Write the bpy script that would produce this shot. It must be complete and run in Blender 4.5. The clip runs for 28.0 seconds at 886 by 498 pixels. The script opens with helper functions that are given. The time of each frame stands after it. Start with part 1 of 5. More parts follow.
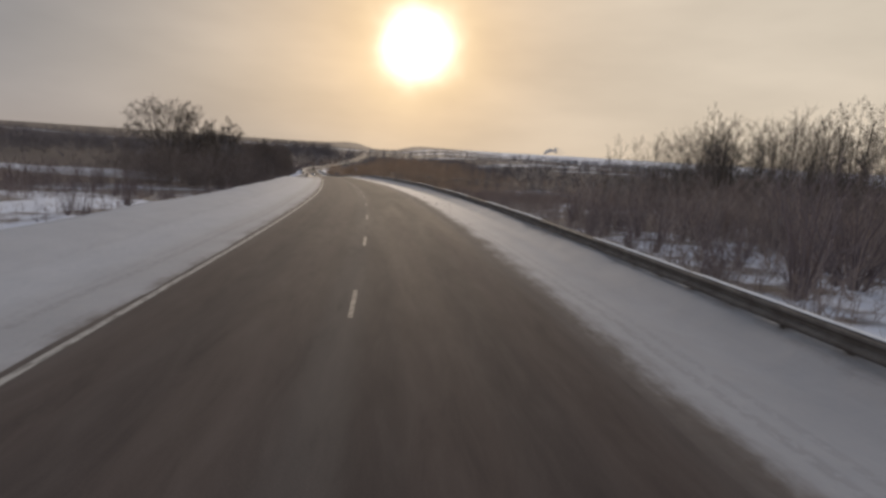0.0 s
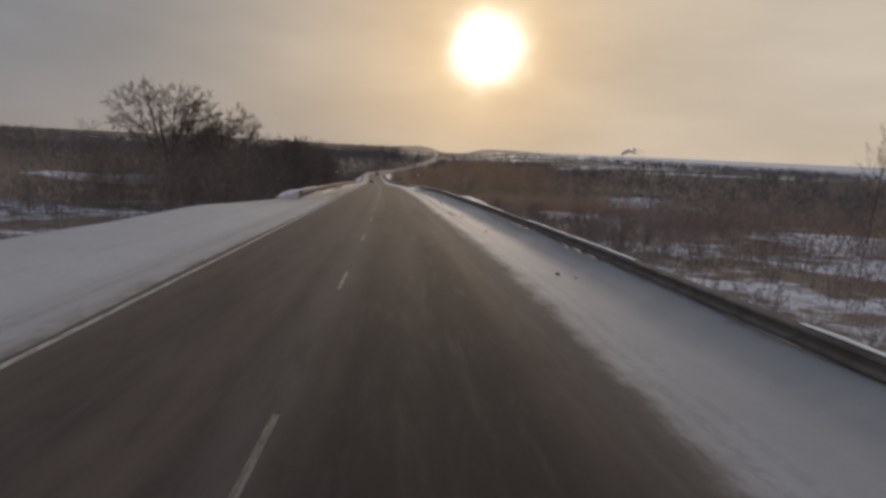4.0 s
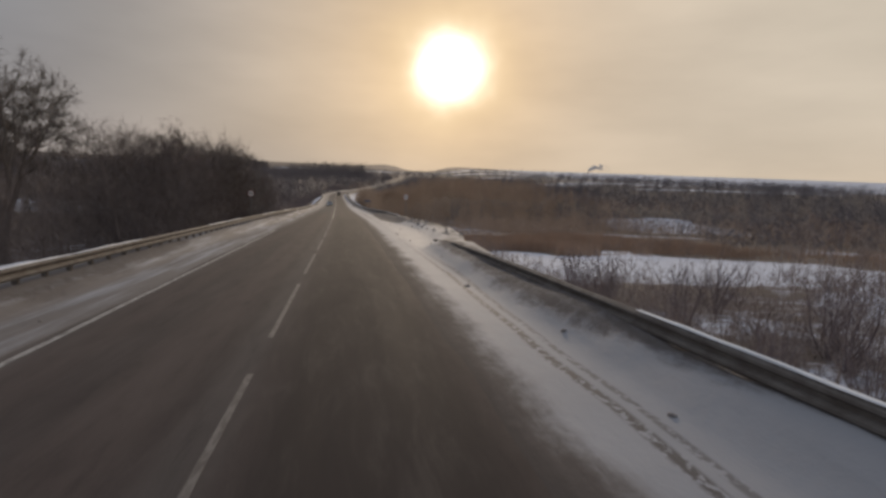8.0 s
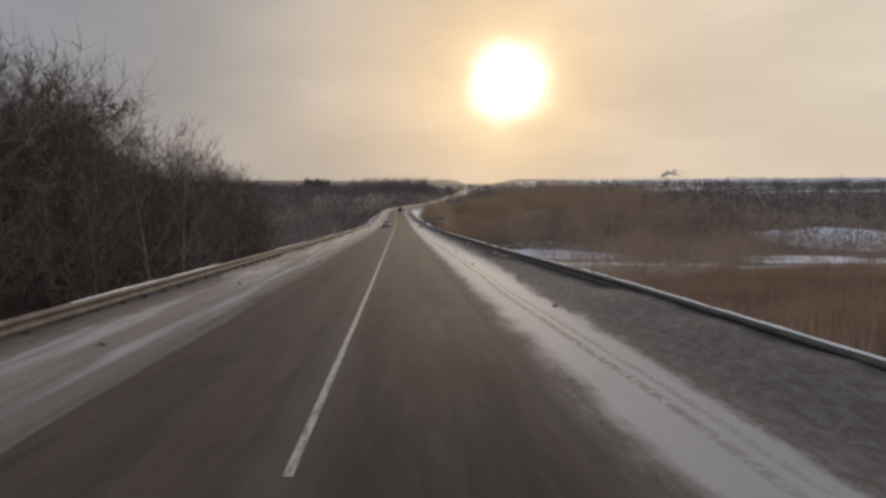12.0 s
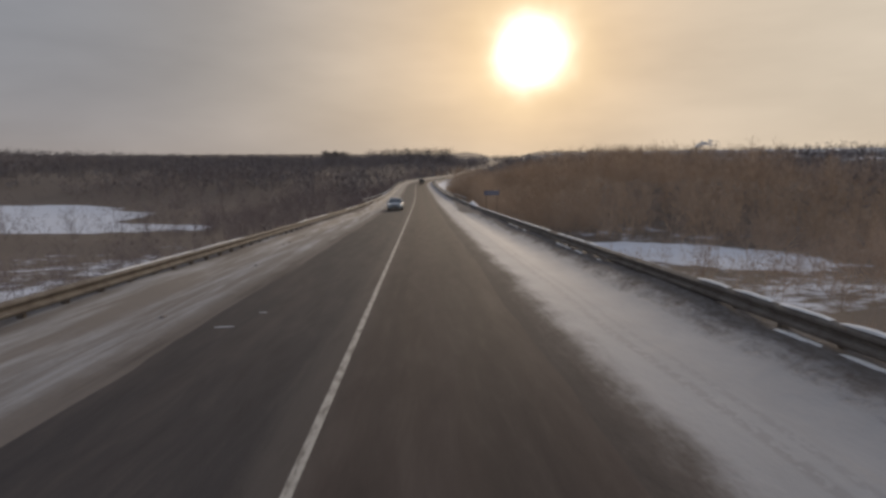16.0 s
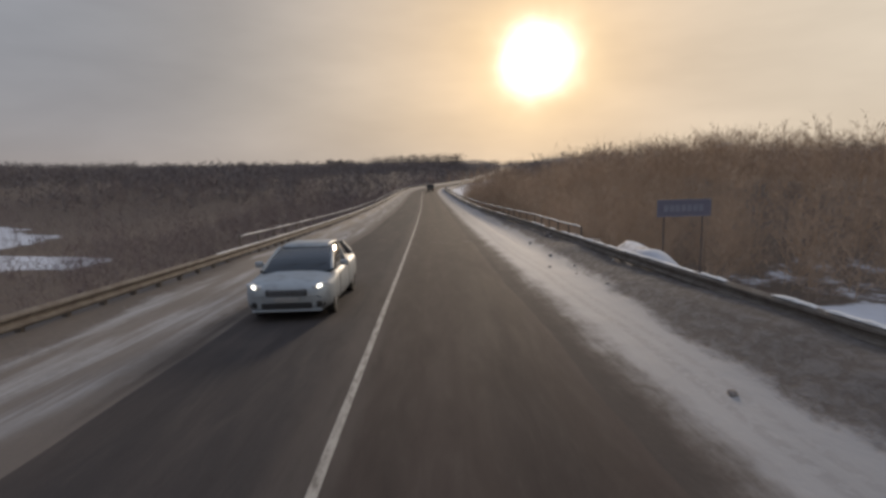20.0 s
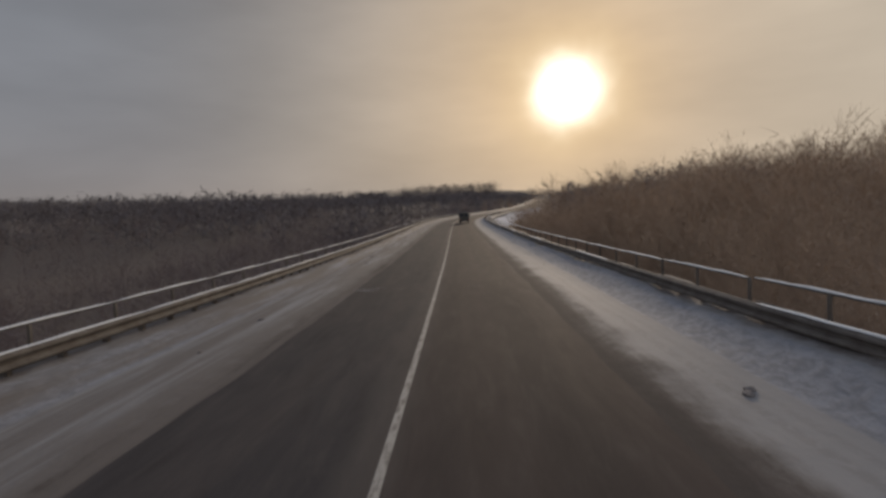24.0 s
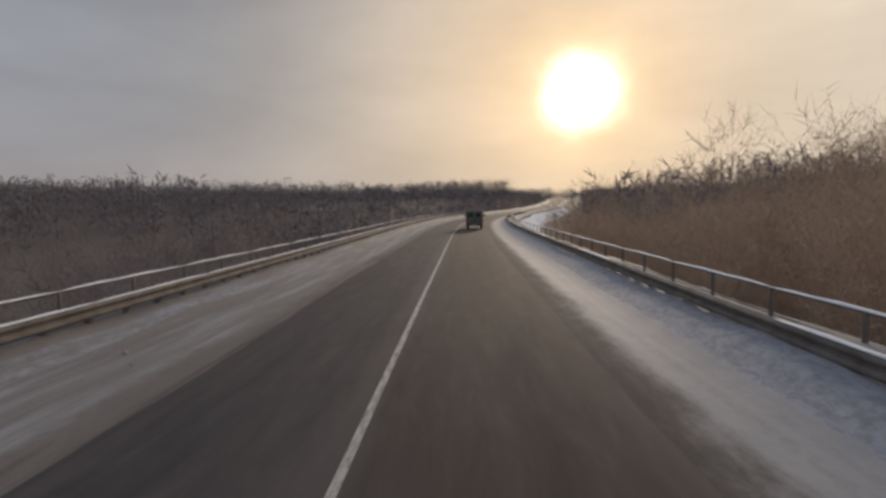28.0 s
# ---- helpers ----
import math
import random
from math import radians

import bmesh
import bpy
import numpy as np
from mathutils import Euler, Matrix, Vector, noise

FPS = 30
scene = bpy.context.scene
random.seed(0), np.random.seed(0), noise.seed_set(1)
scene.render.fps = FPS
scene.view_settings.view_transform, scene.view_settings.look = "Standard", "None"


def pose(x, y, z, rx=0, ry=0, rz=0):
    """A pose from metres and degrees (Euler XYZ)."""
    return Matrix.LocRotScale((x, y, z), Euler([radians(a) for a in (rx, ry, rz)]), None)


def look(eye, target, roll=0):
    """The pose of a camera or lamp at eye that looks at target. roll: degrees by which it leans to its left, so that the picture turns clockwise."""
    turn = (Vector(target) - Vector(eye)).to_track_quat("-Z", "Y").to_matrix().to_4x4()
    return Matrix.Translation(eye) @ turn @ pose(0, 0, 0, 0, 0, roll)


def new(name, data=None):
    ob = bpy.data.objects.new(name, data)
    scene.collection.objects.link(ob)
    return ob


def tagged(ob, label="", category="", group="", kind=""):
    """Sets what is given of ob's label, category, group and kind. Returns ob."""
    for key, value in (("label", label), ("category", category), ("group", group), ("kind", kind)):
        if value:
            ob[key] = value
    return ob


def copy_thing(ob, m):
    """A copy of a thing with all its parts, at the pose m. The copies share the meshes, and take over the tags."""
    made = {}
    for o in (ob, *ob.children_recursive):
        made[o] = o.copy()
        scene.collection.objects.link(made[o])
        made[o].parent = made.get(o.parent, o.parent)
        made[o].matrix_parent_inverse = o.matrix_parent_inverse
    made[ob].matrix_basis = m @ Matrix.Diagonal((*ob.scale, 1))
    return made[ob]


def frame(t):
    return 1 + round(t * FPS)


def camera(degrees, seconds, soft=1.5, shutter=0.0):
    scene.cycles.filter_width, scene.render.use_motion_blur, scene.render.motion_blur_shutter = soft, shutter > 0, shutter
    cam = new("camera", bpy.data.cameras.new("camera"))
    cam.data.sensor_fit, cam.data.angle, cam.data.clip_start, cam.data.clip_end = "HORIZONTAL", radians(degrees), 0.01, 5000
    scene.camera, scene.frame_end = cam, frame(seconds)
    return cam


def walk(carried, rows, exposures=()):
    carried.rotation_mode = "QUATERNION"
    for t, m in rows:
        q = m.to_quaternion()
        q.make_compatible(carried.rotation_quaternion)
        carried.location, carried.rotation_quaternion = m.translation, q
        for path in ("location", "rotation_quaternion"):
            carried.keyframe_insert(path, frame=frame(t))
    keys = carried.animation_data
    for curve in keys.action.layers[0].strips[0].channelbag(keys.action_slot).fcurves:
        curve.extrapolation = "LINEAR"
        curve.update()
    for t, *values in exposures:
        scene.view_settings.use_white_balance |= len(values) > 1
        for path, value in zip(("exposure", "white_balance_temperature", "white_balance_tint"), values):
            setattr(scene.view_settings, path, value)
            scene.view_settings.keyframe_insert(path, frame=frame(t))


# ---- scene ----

# ---- the road's line: heading (degrees left of +y) and grade (degrees) by metres along it ----
HEADING = [(-80, -10), (-30, -9), (0, -7.8), (15, -6.9), (27, -5.6), (40, -4.1), (50, -2.8), (62, -1.7), (90, -0.7), (150, 0.2),
           (195, 0.9), (300, 0.8), (345, 1.0), (385, 1.5), (430, 1.0), (462, -2), (500, -9), (560, -15), (640, -11), (800, -8), (5000, -8)]
GRADE = [(-80, -1.0), (0, -1.4), (60, -2.1), (112, -2.7), (156, -3.2), (190, -3.5), (225, -3.5), (285, -3.0), (320, -2.5), (350, -1.8),
         (385, -1.2), (430, -0.9), (480, -0.8), (560, -0.2), (660, 0.4), (800, 0.4), (1000, 0.0), (5000, 0.0)]
S0, STEP = -80, 2.0
S_LIST = np.arange(S0, 5001, STEP)
H_ALL = np.radians(np.interp(S_LIST, *zip(*HEADING)))
G_ALL = np.radians(np.interp(S_LIST, *zip(*GRADE)))
LINE = np.zeros((len(S_LIST), 3))
LINE[1:, 0] = np.cumsum(-np.sin(H_ALL[:-1]) * np.cos(G_ALL[:-1]) * STEP)
LINE[1:, 1] = np.cumsum(np.cos(H_ALL[:-1]) * np.cos(G_ALL[:-1]) * STEP)
LINE[1:, 2] = np.cumsum(np.sin(G_ALL[:-1]) * STEP)
LINE -= LINE[int(-S0 / STEP)]


def line(s):
    """Points of the centre line and headings for an array of distances."""
    s = np.asarray(s, float)
    return np.stack([np.interp(s, S_LIST, LINE[:, k]) for k in range(3)], -1), np.interp(s, S_LIST, H_ALL)


def place(s, lat, up=0.0):
    """World points at distance s along the road, lat metres right of its centre line, up metres above it."""
    p, h = line(s)
    lat = np.asarray(lat, float)
    w = np.clip((150 - np.abs(lat)) / 110, 0, 1)
    h = h * w
    return np.stack([p[..., 0] + lat * np.cos(h), p[..., 1] + lat * np.sin(h), p[..., 2] + up], -1)


# ---- camera ----
cam = camera(77.9, 28.0, soft=3.0)
EYE = 2.6
# seconds, metres along the road, metres right of the centre line, yaw, pitch, lean
ROWS = [
    (0, 0.00, 0.47, -14.08, -10.14, 3.55), (0.5, 6.43, 0.56, -11.47, -10.53, 3.44), (1, 12.93, 0.64, -11.35, -11.06, 4.04),
    (1.5, 19.50, 0.77, -9.96, -11.03, 4.16), (2, 26.13, 0.89, -9.89, -11.15, 3.78), (2.5, 32.83, 1.10, -9.59, -10.90, 3.29),
    (3, 39.60, 1.31, -9.72, -10.60, 2.51), (3.5, 46.44, 1.27, -9.56, -10.60, 2.51), (4, 53.38, 1.23, -6.79, -10.20, 2.71),
    (4.5, 60.39, 1.24, -5.08, -10.42, 2.86), (6.5, 89.34, 1.19, -7.52, -10.95, 2.07), (7, 96.80, 1.18, -9.33, -8.50, 2.22),
    (7.5, 104.29, 1.26, -9.74, -8.45, 2.16), (8, 111.75, 1.34, -10.25, -8.17, 2.10), (8.5, 119.19, 1.42, -11.95, -7.51, 1.94),
    (9, 126.60, 1.50, -13.35, -7.68, 1.79), (9.5, 133.99, 1.51, -13.37, -7.39, 1.42), (10, 141.35, 1.52, -12.72, -7.20, 1.24),
    (10.5, 148.69, 1.40, -12.89, -6.55, 0.37), (11, 156.00, 1.29, -11.19, -6.29, 0.80), (11.5, 163.34, 1.23, -5.80, -6.55, 0.33),
    (12, 170.77, 1.17, -3.67, -6.82, -0.24), (12.5, 178.29, 1.12, -3.47, -9.64, -0.38), (13, 185.90, 1.06, -2.24, -10.12, -0.42),
    (13.5, 193.57, 1.04, -1.05, -10.28, -0.45), (15.5, 223.30, 1.17, 1.13, -9.36, -0.36), (16, 230.46, 1.19, -1.38, -9.52, -0.58),
    (16.5, 237.51, 1.21, -1.86, -9.54, -2.15), (17, 244.46, 1.21, -1.73, -9.50, -2.32), (17.5, 251.31, 1.20, -0.90, -9.48, -2.03),
    (18, 258.06, 1.21, -0.76, -9.50, -2.04), (18.5, 264.75, 1.20, -1.00, -9.44, -2.53), (19, 271.42, 1.18, -1.09, -9.35, -3.11),
    (19.5, 278.07, 1.13, -0.97, -9.19, -1.84), (20, 284.70, 1.10, -0.45, -8.65, -1.48), (20.5, 291.31, 1.04, 0.51, -8.51, -1.64),
    (21, 297.90, 1.00, 1.28, -8.48, -2.30), (21.5, 304.46, 0.98, 1.63, -8.91, -3.51), (22, 310.99, 0.97, 1.45, -9.37, -3.91),
    (22.5, 317.41, 0.96, 1.34, -8.09, -3.13), (24.5, 341.87, 0.94, 3.22, -4.97, -2.47), (25, 347.69, 0.99, 3.36, -4.82, -2.49),
    (25.5, 353.48, 1.03, 3.43, -4.83, -2.47), (26, 359.27, 1.08, 3.58, -4.83, -2.56), (26.5, 365.04, 1.10, 3.73, -4.83, -2.55),
    (27, 370.81, 1.12, 3.68, -4.92, -2.04), (27.5, 376.58, 1.17, 3.61, -5.08, -0.69), (28, 382.33, 1.22, 3.67, -5.44, -0.73),
]


def eye(t, s, lat, yaw, pitch, lean):
    x, y, z = place(s, lat, EYE)
    return t, pose(x, y, z, 90 + pitch, 0, yaw) @ pose(0, 0, 0, 0, 0, lean)


# the camera's own exposure drifts with the sun in the picture
STOPS = [(0, 0.12), (1, 0.05), (2, -0.03), (3, -0.08), (4, -0.1), (7, 0.02), (9, -0.04), (10, -0.1), (11, -0.36), (11.4, -0.28), (11.8, 0.05), (12.1, 0.22), (12.6, 0.42), (13, 0.45), (13.5, 0.45), (15.5, 0.1), (16.2, 0.08), (17.2, 0.15), (18, 0.18), (20, 0.2),
         (22, 0.3), (22.6, 0.05), (24.5, -0.22), (26, -0.2), (26.6, 0.15), (28, 0.25)]
walk(cam, [eye(*r) for r in ROWS], STOPS)

# ---- sky and sun ----
SUN_AZ, SUN_EL = radians(10.2), radians(10.2)      # right of +y, above the horizon
TO_SUN = Vector((math.sin(SUN_AZ) * math.cos(SUN_EL), math.cos(SUN_AZ) * math.cos(SUN_EL), math.sin(SUN_EL)))
world = bpy.data.worlds.new("winter_sky")
scene.world = world
world.use_nodes = True
wt = world.node_tree
wt.nodes.clear()


def wnode(kind, **values):
    n = wt.nodes.new(kind)
    for k, v in values.items():
        n.inputs[int(k[1:])].default_value = v
    return n


def wmath(op, a, b=0.0, clamp=False):
    n = wt.nodes.new("ShaderNodeMath")
    n.operation, n.use_clamp = op, clamp
    for i, v in enumerate((a, b)):
        if isinstance(v, (int, float)):
            n.inputs[i].default_value = v
        else:
            wt.links.new(v, n.inputs[i])
    return n.outputs[0]


def wmix(f, a, b, op="MIX"):
    n = wt.nodes.new("ShaderNodeMix")
    n.data_type, n.blend_type = "RGBA", op
    for i, v in ((0, f), (6, a), (7, b)):
        if isinstance(v, (int, float)):
            n.inputs[i].default_value = v
        elif isinstance(v, tuple):
            n.inputs[i].default_value = (*v, 1)
        else:
            wt.links.new(v, n.inputs[i])
    return n.outputs[2]


sky = wt.nodes.new("ShaderNodeTexSky")
sky.sky_type, sky.sun_disc = "NISHITA", False
sky.sun_elevation, sky.sun_rotation = SUN_EL, SUN_AZ
sky.air_density, sky.dust_density, sky.ozone_density = 1.0, 3.0, 1.0
coords = wt.nodes.new("ShaderNodeTexCoord").outputs["Generated"]
dot = wt.nodes.new("ShaderNodeVectorMath")
dot.operation = "DOT_PRODUCT"
wt.links.new(coords, dot.inputs[0])
dot.inputs[1].default_value = TO_SUN
ang = wmath("ARCCOSINE", wmath("MINIMUM", dot.outputs["Value"], 0.999999))        # radians from the sun
sep = wt.nodes.new("ShaderNodeSeparateXYZ")
wt.links.new(coords, sep.inputs[0])
# thin high cloud: soft streaks stretched along the horizon
stretch = wt.nodes.new("ShaderNodeMapping")
stretch.inputs["Scale"].default_value = (1.3, 1.3, 4.5)
wt.links.new(coords, stretch.inputs[0])
cloud = wnode("ShaderNodeTexNoise", _2=2.2, _3=5.0, _4=0.5)
wt.links.new(stretch.outputs[0], cloud.inputs[0])


def glow(width, power=1.0):
    return wmath("EXPONENT", wmath("MULTIPLY", wmath("POWER", wmath("DIVIDE", ang, width), power), -1.0))


haze = wmix(0.82, sky.outputs[0], (2.3, 2.48, 2.95))                # the cloud veil greys the clear sky
bank = wmath("MULTIPLY_ADD", sep.outputs[0], -1.3, True)            # a denser bank of cloud lies to the west of the road
bank.node.inputs[2].default_value = 0.30
haze = wmix(bank, haze, (1.65, 1.85, 2.2))
west = wmath("MULTIPLY_ADD", sep.outputs[0], -2.4, True)             # and thins again beyond it
west.node.inputs[2].default_value = -0.85
haze = wmix(west, haze, (2.75, 2.95, 3.35))
right = wmath("MULTIPLY_ADD", sep.outputs[0], 2.9, True)             # and the veil thins to the east
right.node.inputs[2].default_value = -0.15
haze = wmix(right, haze, (6.2, 5.5, 4.55))
low = wmix(right, (2.9, 2.6, 2.5), (6.4, 5.3, 4.1))
haze = wmix(wmath("EXPONENT", wmath("MULTIPLY", wmath("ABSOLUTE", sep.outputs[2]), -9.0)), haze, low)   # warm band low down
lit = wmix(wmath("MULTIPLY", glow(0.47, 2.0), 0.9), haze, (6.35, 5.2, 4.0))       # warm light round the sun
lit = wmix(wmath("MULTIPLY", glow(0.19, 1.6), 0.95), lit, (8.6, 6.0, 3.6))
streak = wmath("MULTIPLY_ADD", cloud.outputs[0], 0.5)
streak.node.inputs[2].default_value = 0.74
lit = wmix(1.0, lit, streak, "MULTIPLY")
edge_noise = wnode("ShaderNodeTexNoise", _2=14.0, _3=2.0, _4=0.5)
wt.links.new(coords, edge_noise.inputs[0])
ang = wmath("MULTIPLY", ang, wmath("ADD", wmath("MULTIPLY", edge_noise.outputs[0], 0.55), 0.72))
lit = wmix(glow(0.080, 1.5), lit, (12.0, 8.9, 5.0))
zenith = wmath("MULTIPLY", wmath("SUBTRACT", sep.outputs[2], 0.38), 3.2, True)      # an overcast sky is brightest overhead
lit = wmix(zenith, lit, (3.5, 3.95, 4.9))
core = wmix(glow(0.044, 2.2), lit, (34.0, 32.0, 28.0))              # the sun itself, swollen by the haze
bg = wt.nodes.new("ShaderNodeBackground")
bg.inputs[1].default_value = 0.1
wt.links.new(core, bg.inputs[0])
wout = wt.nodes.new("ShaderNodeOutputWorld")
wt.links.new(bg.outputs[0], wout.inputs[0])

sun = new("sun", bpy.data.lights.new("sun", "SUN"))
sun.data.energy, sun.data.angle, sun.data.color = 1.5, radians(7), (1.0, 0.80, 0.60)
sun.matrix_world = look((0, 0, 60), Vector((0, 0, 60)) - TO_SUN)

# ---- materials ----
def material(name, base, rough=0.8, metal=0.0, spec=0.5):
    m = bpy.data.materials.new(name)
    m.use_nodes = True
    b = m.node_tree.nodes["Principled BSDF"]
    b.inputs["Base Color"].default_value = (*base, 1)
    b.inputs["Roughness"].default_value, b.inputs["Metallic"].default_value = rough, metal
    b.inputs["Specular IOR Level"].default_value = spec
    return m


class Nodes:
    """Short hand for wiring one material."""
    def __init__(self, mat):
        self.t, self.b = mat.node_tree, mat.node_tree.nodes["Principled BSDF"]

    def put(self, value, socket):
        if isinstance(value, (int, float)):
            socket.default_value = value
        elif isinstance(value, tuple):
            socket.default_value = (*value, 1) if len(socket.default_value) == 4 else value
        else:
            self.t.links.new(value, socket)

    def math(self, op, a, b=0.0, clamp=False):
        n = self.t.nodes.new("ShaderNodeMath")
        n.operation, n.use_clamp = op, clamp
        self.put(a, n.inputs[0]), self.put(b, n.inputs[1])
        return n.outputs[0]

    def coord(self, kind="Object", scale=(1, 1, 1)):
        n = self.t.nodes.new("ShaderNodeMapping")
        self.t.links.new(self.t.nodes.new("ShaderNodeTexCoord").outputs[kind], n.inputs[0])
        n.inputs["Scale"].default_value = scale
        return n.outputs[0]

    def noise(self, vec, scale, detail=5.0, rough=0.6, warp=0.0):
        n = self.t.nodes.new("ShaderNodeTexNoise")
        self.t.links.new(vec, n.inputs["Vector"])
        for k, v in (("Scale", scale), ("Detail", detail), ("Roughness", rough), ("Distortion", warp)):
            n.inputs[k].default_value = v
        return n.outputs[0]

    def ramp(self, value, lo, hi):
        n = self.t.nodes.new("ShaderNodeMapRange")
        n.interpolation_type = "SMOOTHSTEP"
        self.put(value, n.inputs[0])
        n.inputs[1].default_value, n.inputs[2].default_value = lo, hi
        return n.outputs[0]

    def steps(self, value, points):
        """A value that glides through (place, value) points along the road."""
        total = points[0][1]
        for (a, va), (b, vb) in zip(points, points[1:]):
            total = self.math("ADD", self.math("MULTIPLY", self.ramp(value, a, b), vb - va), total)
        return total

    def mix(self, f, a, b, op="MIX"):
        n = self.t.nodes.new("ShaderNodeMix")
        n.data_type, n.blend_type = "RGBA", op
        self.put(f, n.inputs[0]), self.put(a, n.inputs[6]), self.put(b, n.inputs[7])
        return n.outputs[2]

    def bump(self, height, strength, dist):
        n = self.t.nodes.new("ShaderNodeBump")
        n.inputs["Strength"].default_value, n.inputs["Distance"].default_value = strength, dist
        self.put(height, n.inputs["Height"])
        self.t.links.new(n.outputs[0], self.b.inputs["Normal"])

    def colour(self, value):
        self.put(value, self.b.inputs["Base Color"])

    def gloss(self, value):
        self.put(value, self.b.inputs["Specular IOR Level"])

    def rough(self, value):
        self.put(value, self.b.inputs["Roughness"])

    def uv(self):
        n = self.t.nodes.new("ShaderNodeSeparateXYZ")
        self.t.links.new(self.t.nodes.new("ShaderNodeTexCoord").outputs["UV"], n.inputs[0])
        return n.outputs[0], n.outputs[1]

    def rand(self, island=False):
        return self.t.nodes.new("ShaderNodeNewGeometry").outputs["Random Per Island"] if island else self.t.nodes.new("ShaderNodeObjectInfo").outputs["Random"]


# asphalt: u along the road, v across it (metres); wheel tracks worn dark, salt dust between them
asphalt = material("asphalt", (0.05, 0.05, 0.05), 0.9, 0, 0.12)
n = Nodes(asphalt)
u, v = n.uv()
long_vec = n.coord("UV", (0.10, 1.1, 1))
streaks = n.noise(long_vec, 1.0, 3, 0.5, 0.6)
blotch = n.noise(n.coord("UV", (0.10, 0.9, 1)), 0.8, 6, 0.62, 0.6)
grain = n.noise(n.coord("UV", (1, 1, 1)), 45, 3, 0.7)
wave = n.math("SINE", n.math("MULTIPLY", n.math("ADD", n.math("ABSOLUTE", v), 0.05), 2 * math.pi / 1.75))
track = n.ramp(n.math("ADD", wave, n.math("MULTIPLY", streaks, 0.9)), 0.0, 1.2)
dust = n.mix(n.ramp(streaks, 0.32, 0.72), (0.058, 0.043, 0.037), (0.089, 0.068, 0.059))
col = n.mix(n.math("MULTIPLY", track, 0.7), dust, (0.040, 0.032, 0.030))
fresh = n.math("MULTIPLY", n.ramp(u, 188, 230), n.ramp(n.math("MULTIPLY", v, -1.0), -0.2, 0.6))     # newer, darker surface in one lane
col = n.mix(n.math("MULTIPLY", fresh, 0.92), col, n.mix(blotch, (0.026, 0.028, 0.033), (0.052, 0.053, 0.057)))
edge = n.ramp(n.math("ADD", n.math("ABSOLUTE", v), n.math("MULTIPLY", streaks, 0.8)), 3.75, 4.7)
col = n.mix(n.math("MULTIPLY", edge, 0.75), col, (0.135, 0.116, 0.103))
seam = n.ramp(n.math("ABSOLUTE", n.math("ADD", v, n.math("MULTIPLY", streaks, 0.3))), 0.5, 0.1)
col = n.mix(n.math("MULTIPLY", seam, 0.55), col, (0.115, 0.104, 0.094))
col = n.mix(n.math("MULTIPLY", n.ramp(blotch, 0.38, 0.75), 0.4), col, (0.100, 0.079, 0.068))
col = n.mix(0.35, col, n.mix(grain, (0.020, 0.016, 0.0155), (0.125, 0.100, 0.092)))
old = n.ramp(u, 192, 168)
col = n.mix(n.math("MULTIPLY", n.math("MULTIPLY", old, n.ramp(n.math("MULTIPLY", v, -1.0), 0.3, 1.0)), 0.14), col, (0.120, 0.098, 0.086))    # dustier lane
# darker right lane, faded in over 14-46 m: the lighter start paints in glare
col = n.mix(n.math("MULTIPLY", n.math("MULTIPLY", n.math("MULTIPLY", n.math("ADD", n.math("MULTIPLY", old, 0.62), 0.38), n.ramp(u, 14, 46)), n.math("MULTIPLY", n.ramp(v, 0.2, 0.8), n.ramp(v, 3.4, 2.6))), 0.78), col, (0.027, 0.022, 0.021))
grit = n.ramp(n.math("ADD", n.math("ADD", n.math("ABSOLUTE", v), n.math("MULTIPLY", streaks, 0.7)), n.math("MULTIPLY", blotch, 0.8)), 3.75, 4.75)     # sanded strip beside the shoulder
col = n.mix(n.math("MULTIPLY", grit, 0.45), col, n.mix(blotch, (0.115, 0.096, 0.085), (0.185, 0.160, 0.145)))
speck = n.noise(n.coord("UV", (0.22, 1.2, 1)), 2.2, 6, 0.66, 0.4)
col = n.mix(n.math("MULTIPLY", n.ramp(speck, 0.46, 0.72), 0.24), col, (0.125, 0.104, 0.092))
col = n.mix(n.math("MULTIPLY", n.ramp(speck, 0.50, 0.26), 0.34), col, (0.022, 0.018, 0.018))
n.colour(col)
n.rough(n.mix(streaks, (0.8, 0.8, 0.8), (0.95, 0.95, 0.95)))
n.bump(grain, 0.35, 0.01)

paint = material("road_paint", (0.45, 0.43, 0.39), 0.7)
n = Nodes(paint)
wear = n.noise(n.coord("UV", (1.0, 4.0, 1)), 2.5, 6, 0.7)
n.colour(n.mix(n.ramp(wear, 0.42, 0.66), (0.36, 0.335, 0.30), (0.13, 0.115, 0.10)))
n.bump(wear, 0.2, 0.004)

worn_paint = material("worn_paint", (0.25, 0.23, 0.21), 0.75)
n = Nodes(worn_paint)
wear = n.noise(n.coord("UV", (1.2, 5.0, 1)), 2.5, 6, 0.7)
n.colour(n.mix(n.ramp(wear, 0.38, 0.62), (0.150, 0.132, 0.118), (0.074, 0.061, 0.054)))

# snow beside the road: dirty near the traffic, blown clean further out
verge_snow = material("verge_snow", (0.7, 0.7, 0.72), 0.75)
n = Nodes(verge_snow)
u, v = n.uv()
s1 = n.noise(n.coord("UV", (0.12, 2.2, 1)), 1.0, 6, 0.65)
s2 = n.noise(n.coord("UV", (0.5, 0.9, 1)), 1.1, 6, 0.65)
clod = n.noise(n.coord("UV", (0.6, 1.2, 1)), 5.0, 6, 0.72, 0.5)
out = n.math("ABSOLUTE", v)
ragged = n.math("ADD", n.math("MULTIPLY", n.math("SUBTRACT", s2, 0.5), 0.95), n.math("MULTIPLY", n.math("SUBTRACT", s1, 0.5), 0.55))
at = n.math("ADD", n.math("ADD", out, ragged), n.math("MULTIPLY", n.math("SUBTRACT", clod, 0.5), 0.35))
